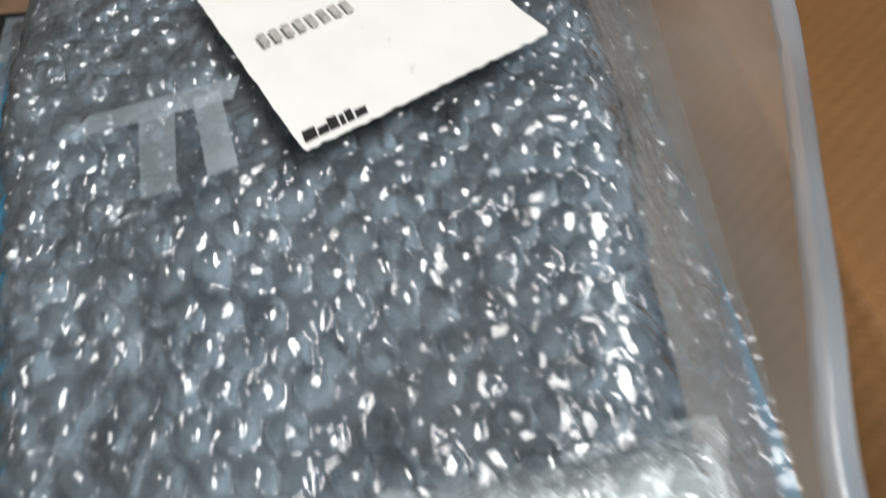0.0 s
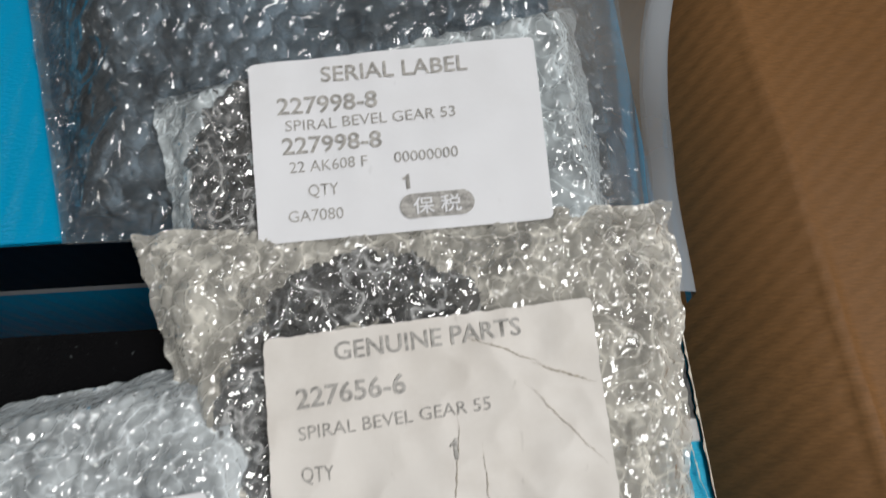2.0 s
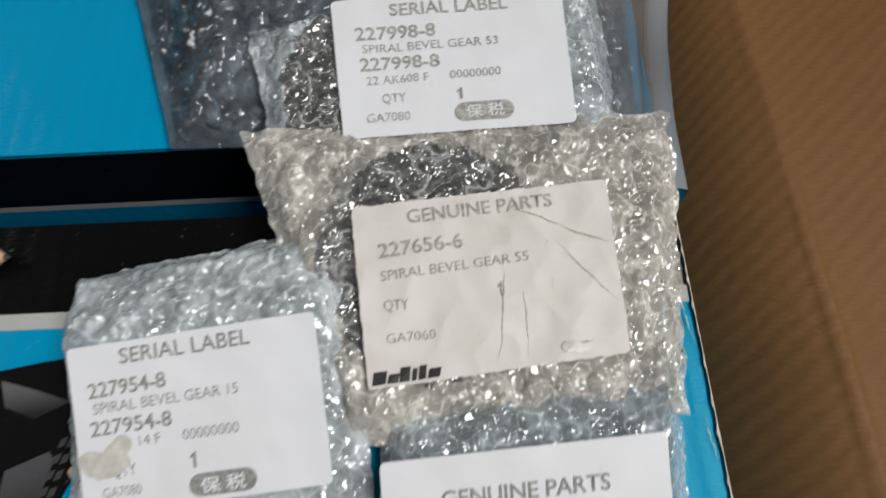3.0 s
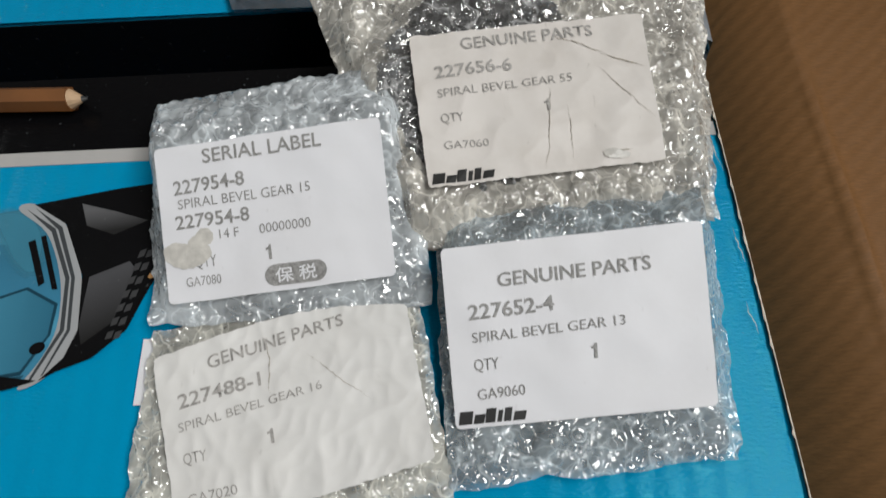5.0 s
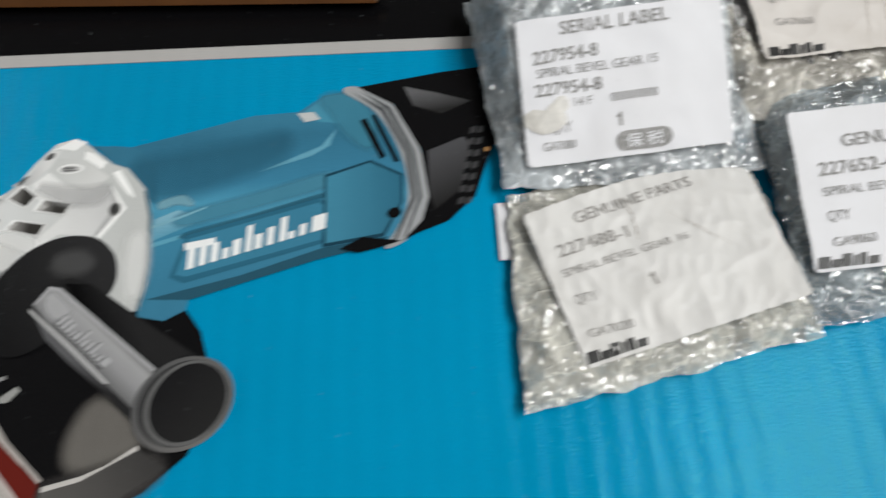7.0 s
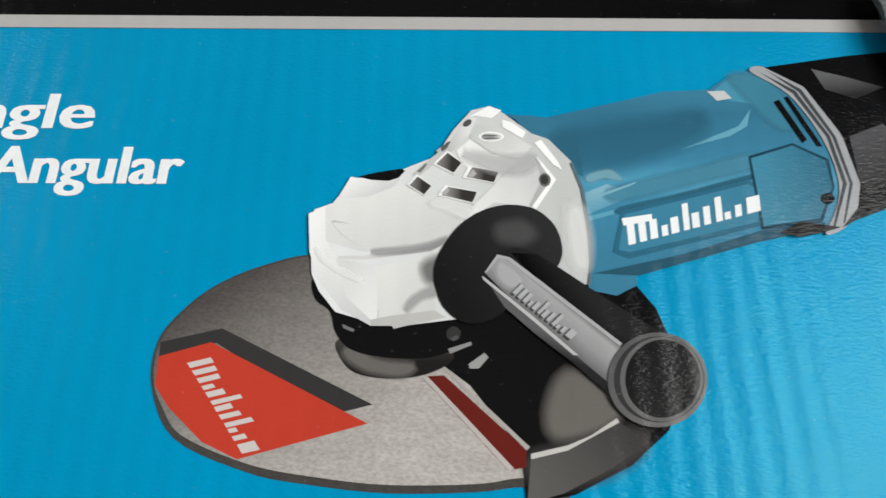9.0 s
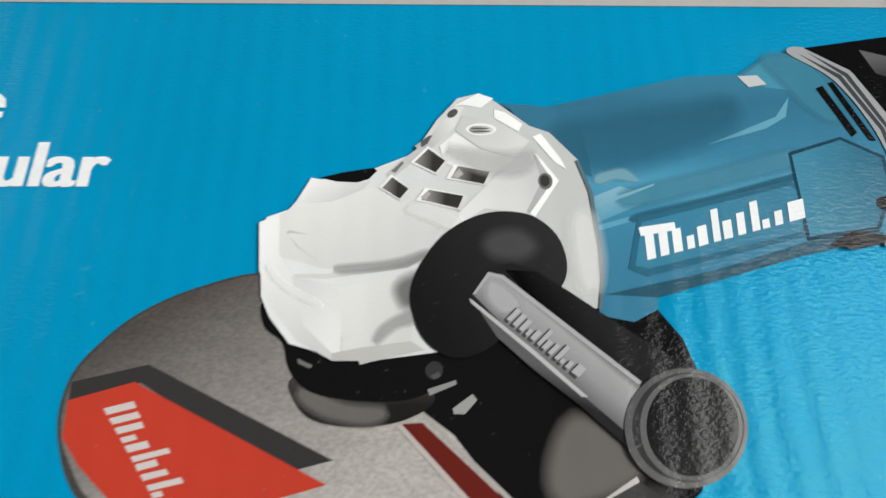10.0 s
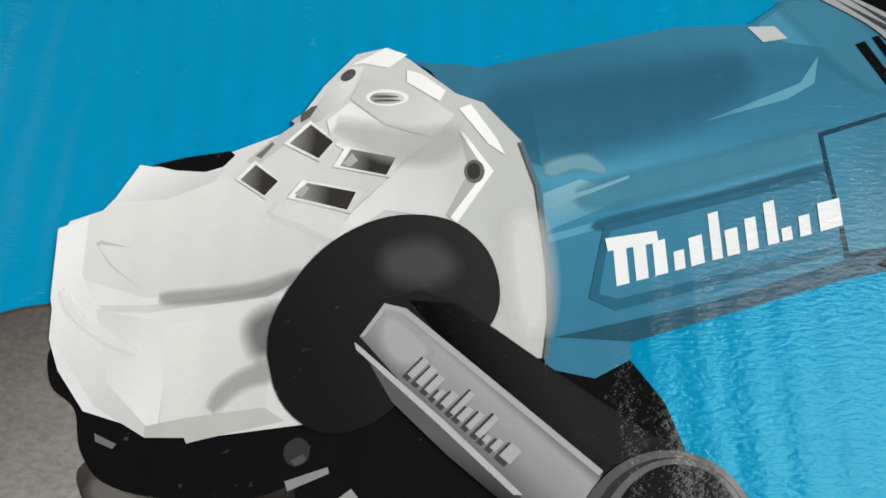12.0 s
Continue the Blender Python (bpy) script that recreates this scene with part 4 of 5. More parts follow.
flat("printed_handle_flange", [(-278.4, -146.7), (-275.3, -137.5), (-268.2, -128.8), (-258.0, -123.9), (-247.1, -124.4), (-240.0, -130.3), (-237.9, -138.8), (-240.7, -145.4), (-249.4, -151.6), (-259.3, -160.4), (-268.2, -162.2), (-275.4, -157.0)], 1, (0.009, 0.009, 0.0095), (0.025, 0.025, 0.026), (-273.3, -151.7), (-242.9, -129.4))
blend("printed_flange_tone", [(-257.1, -131.5), (-251.1, -130.2), (-247.1, -133.3), (-250.6, -135.4), (-256.4, -134.7)], 3.5, (0.084, 0.084, 0.0852), strength=0.7)
flat("printed_handle", [(-263.4, -147.7), (-260.3, -140.4), (-252.3, -137.8), (-245.3, -140.3), (-227.0, -153.3), (-210.9, -164.0), (-207.0, -166.3), (-224.9, -185.1), (-228.3, -181.9), (-237.2, -173.8), (-247.6, -165.5), (-256.6, -157.3)], 0, (0.015, 0.015, 0.0155))
flat("printed_handle_shade", [(-254.1, -139.8), (-246.2, -140.3), (-212.6, -163.6), (-219.8, -167.4), (-244.2, -151.6)], 0, (0.0025, 0.0025, 0.00275), (0.0175, 0.0175, 0.018), (-244.2, -151.6), (-235.1, -146.1))
flat("printed_handle_face", [(-262.5, -146.3), (-258.4, -140.4), (-254.5, -141.3), (-221.9, -168.1), (-227.4, -179.3), (-237.0, -170.8), (-251.5, -158.0)], 0, (0.126, 0.126, 0.128), ((0.12, (0.341, 0.341, 0.346)), (0.38, (0.277, 0.277, 0.284)), (0.62, (0.145, 0.145, 0.148)), (0.86, (0.107, 0.107, 0.109)), (0.93, (0.378, 0.378, 0.384)), (1.0, (0.189, 0.189, 0.192))), (-237.9, -155.2), (-249.2, -168.1))
blend("printed_handle_tone", [(-257.6, -143.5), (-254.4, -145.2), (-251.3, -148.9), (-254.7, -150.6), (-257.8, -147.3)], 2.2, (0.46, 0.46, 0.47), strength=0.75)
flat("printed_handle_line", [(-262.5, -146.3), (-258.4, -140.4), (-254.5, -141.3), (-221.9, -168.1), (-222.7, -168.8), (-255.1, -142.2), (-258.1, -141.3), (-261.7, -146.3)], 0, (0.38, 0.38, 0.39))
flat("printed_handle_under", [(-260.7, -150.8), (-251.5, -158.0), (-227.4, -179.3), (-228.2, -181.6), (-237.2, -173.8), (-247.6, -165.5), (-256.6, -157.3)], 0, (0.1, 0.1, 0.105), (0.02, 0.02, 0.021), (-243.4, -165.5), (-245.3, -169.7))
flat("printed_handle_rim_line", [(-263.4, -147.3), (-262.3, -148.1), (-247.9, -160.2), (-235.2, -171.7), (-236.7, -171.7), (-249.0, -160.7), (-263.0, -148.6)], 0, (0.45, 0.45, 0.45))
flat("printed_handle_mark", [(-255.0, -153.1), (-254.1, -153.9), (-250.7, -150.6), (-251.7, -149.7)], 0, (0.06, 0.06, 0.062))
flat("printed_handle_mark", [(-253.6, -154.3), (-252.6, -155.1), (-249.4, -152.0), (-250.4, -151.2)], 0, (0.06, 0.06, 0.062))
flat("printed_handle_mark", [(-252.1, -155.6), (-251.1, -156.4), (-248.1, -153.4), (-249.1, -152.6)], 0, (0.06, 0.06, 0.062))
flat("printed_handle_mark", [(-250.6, -156.8), (-249.9, -157.5), (-248.2, -155.8), (-249.0, -155.2)], 0, (0.06, 0.06, 0.062))
flat("printed_handle_mark", [(-249.4, -157.8), (-248.4, -158.7), (-245.9, -156.3), (-246.9, -155.4)], 0, (0.06, 0.06, 0.062))
flat("printed_handle_mark", [(-247.8, -159.2), (-247.0, -159.9), (-242.9, -155.8), (-243.6, -155.1)], 0, (0.06, 0.06, 0.062))
flat("printed_handle_mark", [(-246.7, -160.1), (-245.8, -160.9), (-243.4, -158.7), (-244.4, -157.9)], 0, (0.06, 0.06, 0.062))
flat("printed_handle_mark", [(-245.2, -161.4), (-244.3, -162.2), (-241.5, -159.4), (-242.3, -158.7)], 0, (0.06, 0.06, 0.062))
flat("printed_handle_mark", [(-243.7, -162.7), (-242.8, -163.4), (-239.0, -159.8), (-239.8, -159.0)], 0, (0.06, 0.06, 0.062))
flat("printed_handle_mark", [(-242.6, -163.7), (-241.8, -164.3), (-240.6, -163.2), (-241.4, -162.5)], 0, (0.06, 0.06, 0.062))
flat("printed_handle_mark", [(-241.2, -164.8), (-240.4, -165.5), (-238.6, -163.8), (-239.4, -163.0)], 0, (0.06, 0.06, 0.062))
flat("printed_handle_mark", [(-239.7, -166.1), (-238.1, -167.5), (-235.6, -165.1), (-237.2, -163.7)], 0, (0.06, 0.06, 0.062))
flat("printed_handle_mark", [(-254.1, -152.7), (-253.2, -153.5), (-250.4, -150.7), (-251.3, -149.9)], 0, (0.4, 0.4, 0.41))
flat("printed_handle_mark", [(-252.7, -154.0), (-251.7, -154.8), (-249.0, -152.1), (-250.0, -151.3)], 0, (0.4, 0.4, 0.41))
flat("printed_handle_mark", [(-251.2, -155.2), (-250.3, -156.0), (-247.7, -153.5), (-248.7, -152.7)], 0, (0.4, 0.4, 0.41))
flat("printed_handle_mark", [(-249.7, -156.5), (-249.0, -157.1), (-247.6, -155.7), (-248.3, -155.1)], 0, (0.4, 0.4, 0.41))
flat("printed_handle_mark", [(-248.5, -157.5), (-247.5, -158.3), (-245.4, -156.3), (-246.4, -155.4)], 0, (0.4, 0.4, 0.41))
flat("printed_handle_mark", [(-246.9, -158.9), (-246.2, -159.5), (-242.6, -156.1), (-243.4, -155.4)], 0, (0.4, 0.4, 0.41))
flat("printed_handle_mark", [(-245.8, -159.8), (-244.9, -160.6), (-242.9, -158.7), (-243.8, -157.9)], 0, (0.4, 0.4, 0.41))
flat("printed_handle_mark", [(-244.3, -161.1), (-243.5, -161.8), (-241.1, -159.5), (-241.9, -158.8)], 0, (0.4, 0.4, 0.41))
flat("printed_handle_mark", [(-242.8, -162.4), (-241.9, -163.1), (-238.7, -160.0), (-239.5, -159.3)], 0, (0.4, 0.4, 0.41))
flat("printed_handle_mark", [(-241.7, -163.3), (-240.9, -164.0), (-240.0, -163.0), (-240.7, -162.4)], 0, (0.4, 0.4, 0.41))
flat("printed_handle_mark", [(-240.4, -164.5), (-239.5, -165.2), (-238.0, -163.7), (-238.8, -163.0)], 0, (0.4, 0.4, 0.41))
flat("printed_handle_mark", [(-238.9, -165.7), (-237.2, -167.1), (-235.1, -165.1), (-236.7, -163.7)], 0, (0.4, 0.4, 0.41))
flat("printed_handle_end", [(-198.1, -178.7), (-200.4, -184.6), (-205.0, -189.2), (-211.1, -191.7), (-217.5, -191.7), (-222.9, -189.2), (-226.4, -184.7), (-227.3, -178.8), (-225.3, -172.9), (-220.7, -168.0), (-214.4, -165.2), (-207.8, -165.2), (-202.1, -167.9), (-198.7, -172.7)], 1, (0.09, 0.09, 0.092), (0.16, 0.155, 0.15), (-223.7, -172.1), (-200.3, -185.0))
flat("printed_handle_end_rim", [(-198.9, -178.6), (-201.0, -183.9), (-205.2, -188.0), (-210.7, -190.4), (-216.5, -190.4), (-221.5, -188.1), (-224.7, -184.0), (-225.5, -178.7), (-223.6, -173.3), (-219.4, -168.8), (-213.7, -166.3), (-207.7, -166.3), (-202.6, -168.8), (-199.5, -173.2)], 1, (0.035, 0.035, 0.036))
flat("printed_handle_end_lip", [(-199.4, -178.6), (-201.4, -183.8), (-205.3, -187.9), (-210.3, -190.2), (-215.6, -190.2), (-220.1, -188.0), (-223.0, -183.9), (-223.6, -178.7), (-221.9, -173.3), (-218.0, -169.0), (-212.8, -166.5), (-207.3, -166.5), (-202.7, -168.9), (-199.9, -173.2)], 1, (0.12, 0.12, 0.12))
flat("printed_handle_end_hollow", [(-200.2, -178.4), (-202.0, -183.2), (-205.5, -187.0), (-210.1, -189.1), (-214.9, -189.2), (-219.0, -187.1), (-221.6, -183.3), (-222.1, -178.5), (-220.5, -173.6), (-217.0, -169.6), (-212.3, -167.3), (-207.3, -167.3), (-203.1, -169.5), (-200.6, -173.5)], 1, (0.01, 0.01, 0.011), (0.02, 0.02, 0.02), (-220.3, -172.1), (-203.8, -186.6))



# ---- lettering ----
def letters(text, size=1.0, bold=0.0):
    """A mesh of the text, with its left end at 0 and its baseline at 0."""
    if text == "1":
        mesh = bpy.data.meshes.new("figure")
        mesh.from_pydata([(0.30, 0, 0), (0.48, 0, 0), (0.48, 0.7, 0), (0.36, 0.7, 0), (0.30, 0.60, 0), (0.14, 0.54, 0), (0.14, 0.44, 0), (0.30, 0.47, 0)], [], [(0, 1, 2, 3, 4, 7), (4, 5, 6, 7)])
        return mesh
    c = bpy.data.curves.new("letters", "FONT")
    c.body, c.size, c.offset, c.resolution_u = text, size, bold, 3
    ob = bpy.data.objects.new("letters", c)
    scene.collection.objects.link(ob)
    bpy.context.view_layer.update()
    mesh = bpy.data.meshes.new_from_object(ob.evaluated_get(bpy.context.evaluated_depsgraph_get()))
    bpy.data.objects.remove(ob)
    return mesh


def fitted(text, x0, x1, y, cap, bold=0.0):
    """Letters from x0 to x1 on the line y, with capitals of that height; coordinates of the sheet they stand on."""
    mesh = letters(text, 1.0, bold)
    co = np.array([v.co for v in mesh.vertices])
    lo, hi = co[:, 0].min(), co[:, 0].max()
    tall = max(co[:, 1].max(), 1e-6)
    out = [(x0 + (a - lo) / (hi - lo) * (x1 - x0), y + b / tall * cap) for a, b in co[:, :2]]
    return mesh, out


def box_words(text, x0, x1, y, cap):
    """Heavy white words: each stroke is widened by laying the letters side by side."""
    mesh, out = fitted(text, x0 + 0.0006, x1 - 0.0006, y, cap, 0.006)
    verts, faces, n = [], [], len(out)
    for k, dx in enumerate((-0.0006, -0.0003, 0.0, 0.0003, 0.0006)):
        verts += [(a + dx + 0.02 * (b - y), b, 0.0003 + 0.00001 * k) for a, b in out]
        faces += [[i + k * n for i in p.vertices] for p in mesh.polygons]
    heavy = bpy.data.meshes.new("lettering")
    heavy.from_pydata(verts, [], faces)
    return part("lettering", heavy, WHITE_INK, lid_b, "bold white lettering")


box_words("Angle", -0.4560, -0.3945, -0.0955, 0.0135)
box_words("Angular", -0.4265, -0.3615, -0.1160, 0.0135)
box_words("r", -0.4245, -0.4190, -0.1335, 0.0080)


# ---- packets: bags of bubble film with a part inside and a label on top ----
def bilinear(corners, u, v):
    """u to the right, v down, corners from the upper left clockwise."""
    tl, tr, br, bl = (np.array(c, float) for c in corners)
    u, v = np.asarray(u)[..., None], np.asarray(v)[..., None]
    return tl * (1 - u) * (1 - v) + tr * u * (1 - v) + br * u * v + bl * (1 - u) * v


def bubbles(X, Y, pitch, seed, crushed):
    """Heights 0 to 1 of a hexagonal field of round bubbles, some of them crushed flat."""
    row = np.round(Y / (pitch * 0.866)).astype(int)
    best = np.zeros_like(X)
    for dr in (-1, 0, 1):
        r = row + dr
        shift = 0.5 * (r % 2)
        for dc in (0, 1):
            c = np.floor(X / pitch - shift).astype(int) + dc
            k = np.sin(c * 12.9898 + r * 78.233 + seed) * 43758.5453
            k = k - np.floor(k)
            cx, cy = (c + shift + 0.22 * (k - 0.5)) * pitch, (r * 0.866 + 0.22 * (np.mod(k * 7.0, 1.0) - 0.5)) * pitch
            d2 = ((X - cx) ** 2 + (Y - cy) ** 2) / (0.47 * pitch) ** 2
            h = np.where(k < crushed, 0.25 + 0.3 * k, 0.75 + 0.25 * k)
            best = np.maximum(best, h * np.sqrt(np.clip(1 - d2, 0, 1)) ** 0.7)
    return best


def label_height(spec, u, v):
    """Relief of a label over its own plane."""
    amp, seed = spec
    x, y = np.asarray(u) * 0.078, np.asarray(v) * 0.055
    if amp > 0.001:
        return amp * (0.45 * fbm(x, y, 0.06, seed, 1) - 0.9 * np.abs(fbm(x, y, 0.030, seed + 5, 1)) - 0.35 * np.abs(fbm(x, y, 0.012, seed + 6, 1)))
    fold = np.abs(fbm(x, y, 0.03, seed + 5, 2)) if amp > 0.00045 else 0.0
    return amp * fbm(x, y, 0.035, seed, 2) - amp * 1.1 * fold


def make_label(parent, corners, mat, ink, lines, relief=(0.0004, 1), pill=None, mark=None, torn=0, bulge=0.0):
    """A paper label on its four corners, with its lettering."""
    n, m = 110, 80
    U, V = np.meshgrid(np.linspace(0, 1, n), np.linspace(0, 1, m))
    W, H = 0.078, 0.055
    px, py, r = (U - 0.5) * W, (V - 0.5) * H, 0.0017
    qx, qy = np.abs(px) - (W / 2 - r), np.abs(py) - (H / 2 - r)
    corner = (qx > 0) & (qy > 0)
    ln = np.hypot(np.maximum(qx, 0), np.maximum(qy, 0))
    k = np.where(corner & (ln > r), r / np.maximum(ln, 1e-9), 1)
    px = np.where(corner, np.sign(px) * (W / 2 - r + qx * k), px)
    py = np.where(corner, np.sign(py) * (H / 2 - r + qy * k), py)
    if torn:
        rim = np.clip(1 - np.minimum(np.minimum(U, 1 - U), np.minimum(V, 1 - V)) * 40, 0, 1)
        px = px + torn * rim * fbm(U * W, V * H, 0.006, 9, 2)
        py = py + torn * rim * fbm(U * W, V * H, 0.006, 19, 2)
    u, v = px / W + 0.5, py / H + 0.5
    v = v - bulge * (1 - v) * np.sin(np.pi * np.clip(u, 0, 1) ** 1.2)
    P = bilinear(corners, u, v)
    Z = P[..., 2] + label_height(relief, u, v)
    ob = part("label", sheet(P[..., 0], P[..., 1][...], Z), mat, parent)

    def place(mesh, uv, lift):
        uv = np.array(uv)
        q = bilinear(corners, uv[:, 0], uv[:, 1])
        q[:, 2] += label_height(relief, uv[:, 0], uv[:, 1]) + lift
        for vert, c in zip(mesh.vertices, q):
            vert.co = c
        return mesh

    for text, u0, v0, u1, v1, cap, bold in lines:
        mesh, out = fitted(text, u0, u1, 0.0, cap, bold)
        lean = (v1 - v0) / (u1 - u0)
        part("lettering", place(mesh, [(a, v0 + lean * (a - u0) - b) for a, b in out], 0.0003), ink, ob)
    if pill:
        text, u0, u1, vc, half = pill
        bm = bmesh.new()
        ring, rr = [], half * H
        for i in range(28):
            a = 2 * math.pi * i / 28
            cx = (u1 * W - rr) if math.cos(a) > 0 else (u0 * W + rr)
            ring.append(((cx + rr * math.cos(a)) / W, vc + half * math.sin(a)))
        bm.faces.new([bm.verts.new((0, 0, 0)) for _ in ring])
        mesh = bpy.data.meshes.new("badge")
        bm.to_mesh(mesh)
        bm.free()
        part("badge", place(mesh, ring, 0.0004), ink, ob, "grey rounded badge")
        mesh, out = fitted(text, u0 + 0.045, u1 - 0.045, 0.0, half * 1.25, 0.012)
        part("lettering", place(mesh, [(a, vc + half * 0.62 - b) for a, b in out], 0.0007), mat, ob, "white characters")
    if mark:
        u0, u1, vc, cap = mark
        for a, b, tall in ((0, 0.20, 1.0), (0.22, 0.38, 0.7), (0.40, 0.55, 1.1), (0.58, 0.65, 0.9), (0.68, 0.79, 1.05), (0.82, 1.0, 0.7)):
            bm = bmesh.new()
            quad = [(u0 + (u1 - u0) * a, vc), (u0 + (u1 - u0) * b, vc), (u0 + (u1 - u0) * b + 0.010, vc - cap * tall), (u0 + (u1 - u0) * a + 0.010, vc - cap * tall)]
            bm.faces.new([bm.verts.new((0, 0, 0)) for _ in quad])
            mesh = bpy.data.meshes.new("mark")
            bm.to_mesh(mesh)
            bm.free()
            part("logo_bar", place(mesh, quad, 0.0002), INK_BLACK, ob)
    return ob


def make_gear(parent, x, y, z, radius, teeth, thick=0.012, slope=0.0):
    """A dark bevel gear ring."""
    bm = bmesh.new()
    n = teeth * 4
    rings = []
    for rad, zz, tooth in ((radius * 0.45, 0, 0), (radius, 0, 1), (radius * 0.86, thick, 1), (radius * 0.5, thick, 0), (radius * 0.45, thick * 0.7, 0)):
        ring = []
        for i in range(n):
            a = 2 * math.pi * i / n
            rr = rad * (1 - 0.07 * tooth * (1 if i % 4 > 1 else 0))
            ring.append(bm.verts.new((x + rr * math.cos(a + zz * 9), y + rr * math.sin(a + zz * 9), z + zz + slope * rr * math.sin(a + zz * 9))))
        rings.append(ring)
    rings.append(rings[0])
    for a, b in zip(rings, rings[1:]):
        for i in range(n):
            bm.faces.new((a[i], a[(i + 1) % n], b[(i + 1) % n], b[i]))
    bmesh.ops.recalc_face_normals(bm, faces=bm.faces[:])
    return part("bevel_gear", bm, STEEL, parent, "dark oiled steel gear")


def make_bag(parent, quad, plane, rest, mat, seed, pitch=0.0085, tall=0.0026, crushed=0.5, edge=0.010, wobble=0.0014, fine=0.0007, name="bubble_film", drop=0.35, gear=None):
    """Upper and lower film of a bag. quad: its outline from the upper left clockwise; plane: the label's corners, which it carries; rest: what it lies on (corner heights)."""
    wide = max(np.hypot(*(np.subtract(quad[1], quad[0]))), np.hypot(*(np.subtract(quad[2], quad[3]))))
    high = max(np.hypot(*(np.subtract(quad[3], quad[0]))), np.hypot(*(np.subtract(quad[2], quad[1]))))
    n, m = int(wide / fine), int(high / fine)
    U, V = np.meshgrid(np.linspace(0, 1, n), np.linspace(0, 1, m))
    flat_quad = [(*c, z) for c, z in zip(quad, rest)]
    P = bilinear(flat_quad, U, V)
    X, Y, base = P[..., 0], P[..., 1], P[..., 2]
    rim = np.minimum(np.minimum(U, 1 - U) * wide, np.minimum(V, 1 - V) * high)
    X = X + wobble * fbm(X, Y, 0.02, seed, 3) * np.clip(1 - rim / 0.006, 0, 1)
    Y = Y + wobble * fbm(X, Y, 0.023, seed + 1, 3) * np.clip(1 - rim / 0.006, 0, 1)
    a = np.array([[*c[:2], 1.0] for c in plane])
    k = np.linalg.lstsq(a, np.array([c[2] for c in plane]), rcond=None)[0]
    want = np.clip(k[0] * X + k[1] * Y + k[2], min(c[2] for c in plane) - 0.003, max(c[2] for c in plane) + 0.003) - 0.0024
    lu, lv = np.array(plane[1]) - plane[0], np.array(plane[3]) - plane[0]
    su = ((X - plane[0][0]) * lu[0] + (Y - plane[0][1]) * lu[1]) / (lu[0] ** 2 + lu[1] ** 2)
    sv = ((X - plane[0][0]) * lv[0] + (Y - plane[0][1]) * lv[1]) / (lv[0] ** 2 + lv[1] ** 2)
    off = np.hypot(np.maximum(np.abs(su - 0.5) - 0.5, 0) * 0.078, np.maximum(np.abs(sv - 0.5) - 0.5, 0) * 0.053)
    under = smooth01(1 - off / 0.004)
    w = smooth01(rim / edge) ** 0.8
    body = base + 0.002 + np.maximum(want - base - 0.002, 0.001) * np.maximum(w * (1 - drop * smooth01(off / 0.03)), 0)
    relief = tall * bubbles(X, Y, pitch, seed, crushed) * (0.35 + 0.65 * w) + (0.0016 * fbm(X, Y, 0.022, seed + 2, 4) - 0.0012 * np.abs(fbm(X, Y, 0.013, seed + 8, 2))) * (0.3 + 0.7 * w)
    Z = body + relief * (1 - under) + 0.0009 * np.abs(fbm(X, Y, 0.006, seed + 4, 2)) * (1 - under)
    Z = np.maximum(Z, base + 0.0006)
    Z = np.where(under > 0.6, np.minimum(Z, want + 0.0003), Z)
    top = part(name, sheet(X, Y, Z), mat, parent)
    if gear:
        # the film lies clear and oily where the gear presses against it
        gx, gy, gr = gear
        away = np.hypot(X - gx, Y - gy) + 0.0030 * fbm(X, Y, 0.012, seed + 12, 3)
        touch = ((away < gr * 1.06) & (away > gr * 0.55))[:-1, -2::-1].ravel()
        top.data.materials.append(FILM_PRESSED)
        top.data.polygons.foreach_set("material_index", touch.astype(np.int32))
    s = 5
    part("back_film", sheet(X[::s, ::s], Y[::s, ::s], base[::s, ::s] + 0.0003 * (1 + fbm(X, Y, 0.015, seed + 6, 2)[::s, ::s])), BACK_OILY if mat == FILM_OILY else BACK_CLEAR, parent)
    return top


def tape(parent, pts, z, heights=None):
    bm = bmesh.new()
    bm.faces.new([bm.verts.new((x, y, heights[i] if heights else z)) for i, (x, y) in enumerate(pts)])
    for f in bm.faces:
        f.normal_update()
        if f.normal.z < 0:
            f.normal_flip()
    part("tape_strip", bm, FILM_TAPE, parent, "translucent adhesive film strip")


def label_crease(label, corners, relief, u0, v0, u1, v1, seed, width, mat):
    """A dark worn crease across a label."""
    r = np.random.RandomState(seed)
    s = np.linspace(0, 1, 40)
    u = u0 + (u1 - u0) * s + np.cumsum(r.uniform(-1, 1, 40)) * 0.003
    v = v0 + (v1 - v0) * s + np.cumsum(r.uniform(-1, 1, 40)) * 0.003
    P = bilinear(corners, u, v)
    n = np.array([-(P[-1] - P[0])[1], (P[-1] - P[0])[0]])
    n /= np.hypot(*n)
    w = width * (0.25 + r.rand(40)) * np.sin(np.pi * np.clip(s, 0.04, 0.96))
    z = P[:, 2] + label_height(relief, u, v) + 0.00025
    part("crease", sheet(np.stack([P[:, 0] - n[0] * w, P[:, 0] + n[0] * w]), np.stack([P[:, 1] - n[1] * w, P[:, 1] + n[1] * w]), np.stack([z, z])), mat, label)


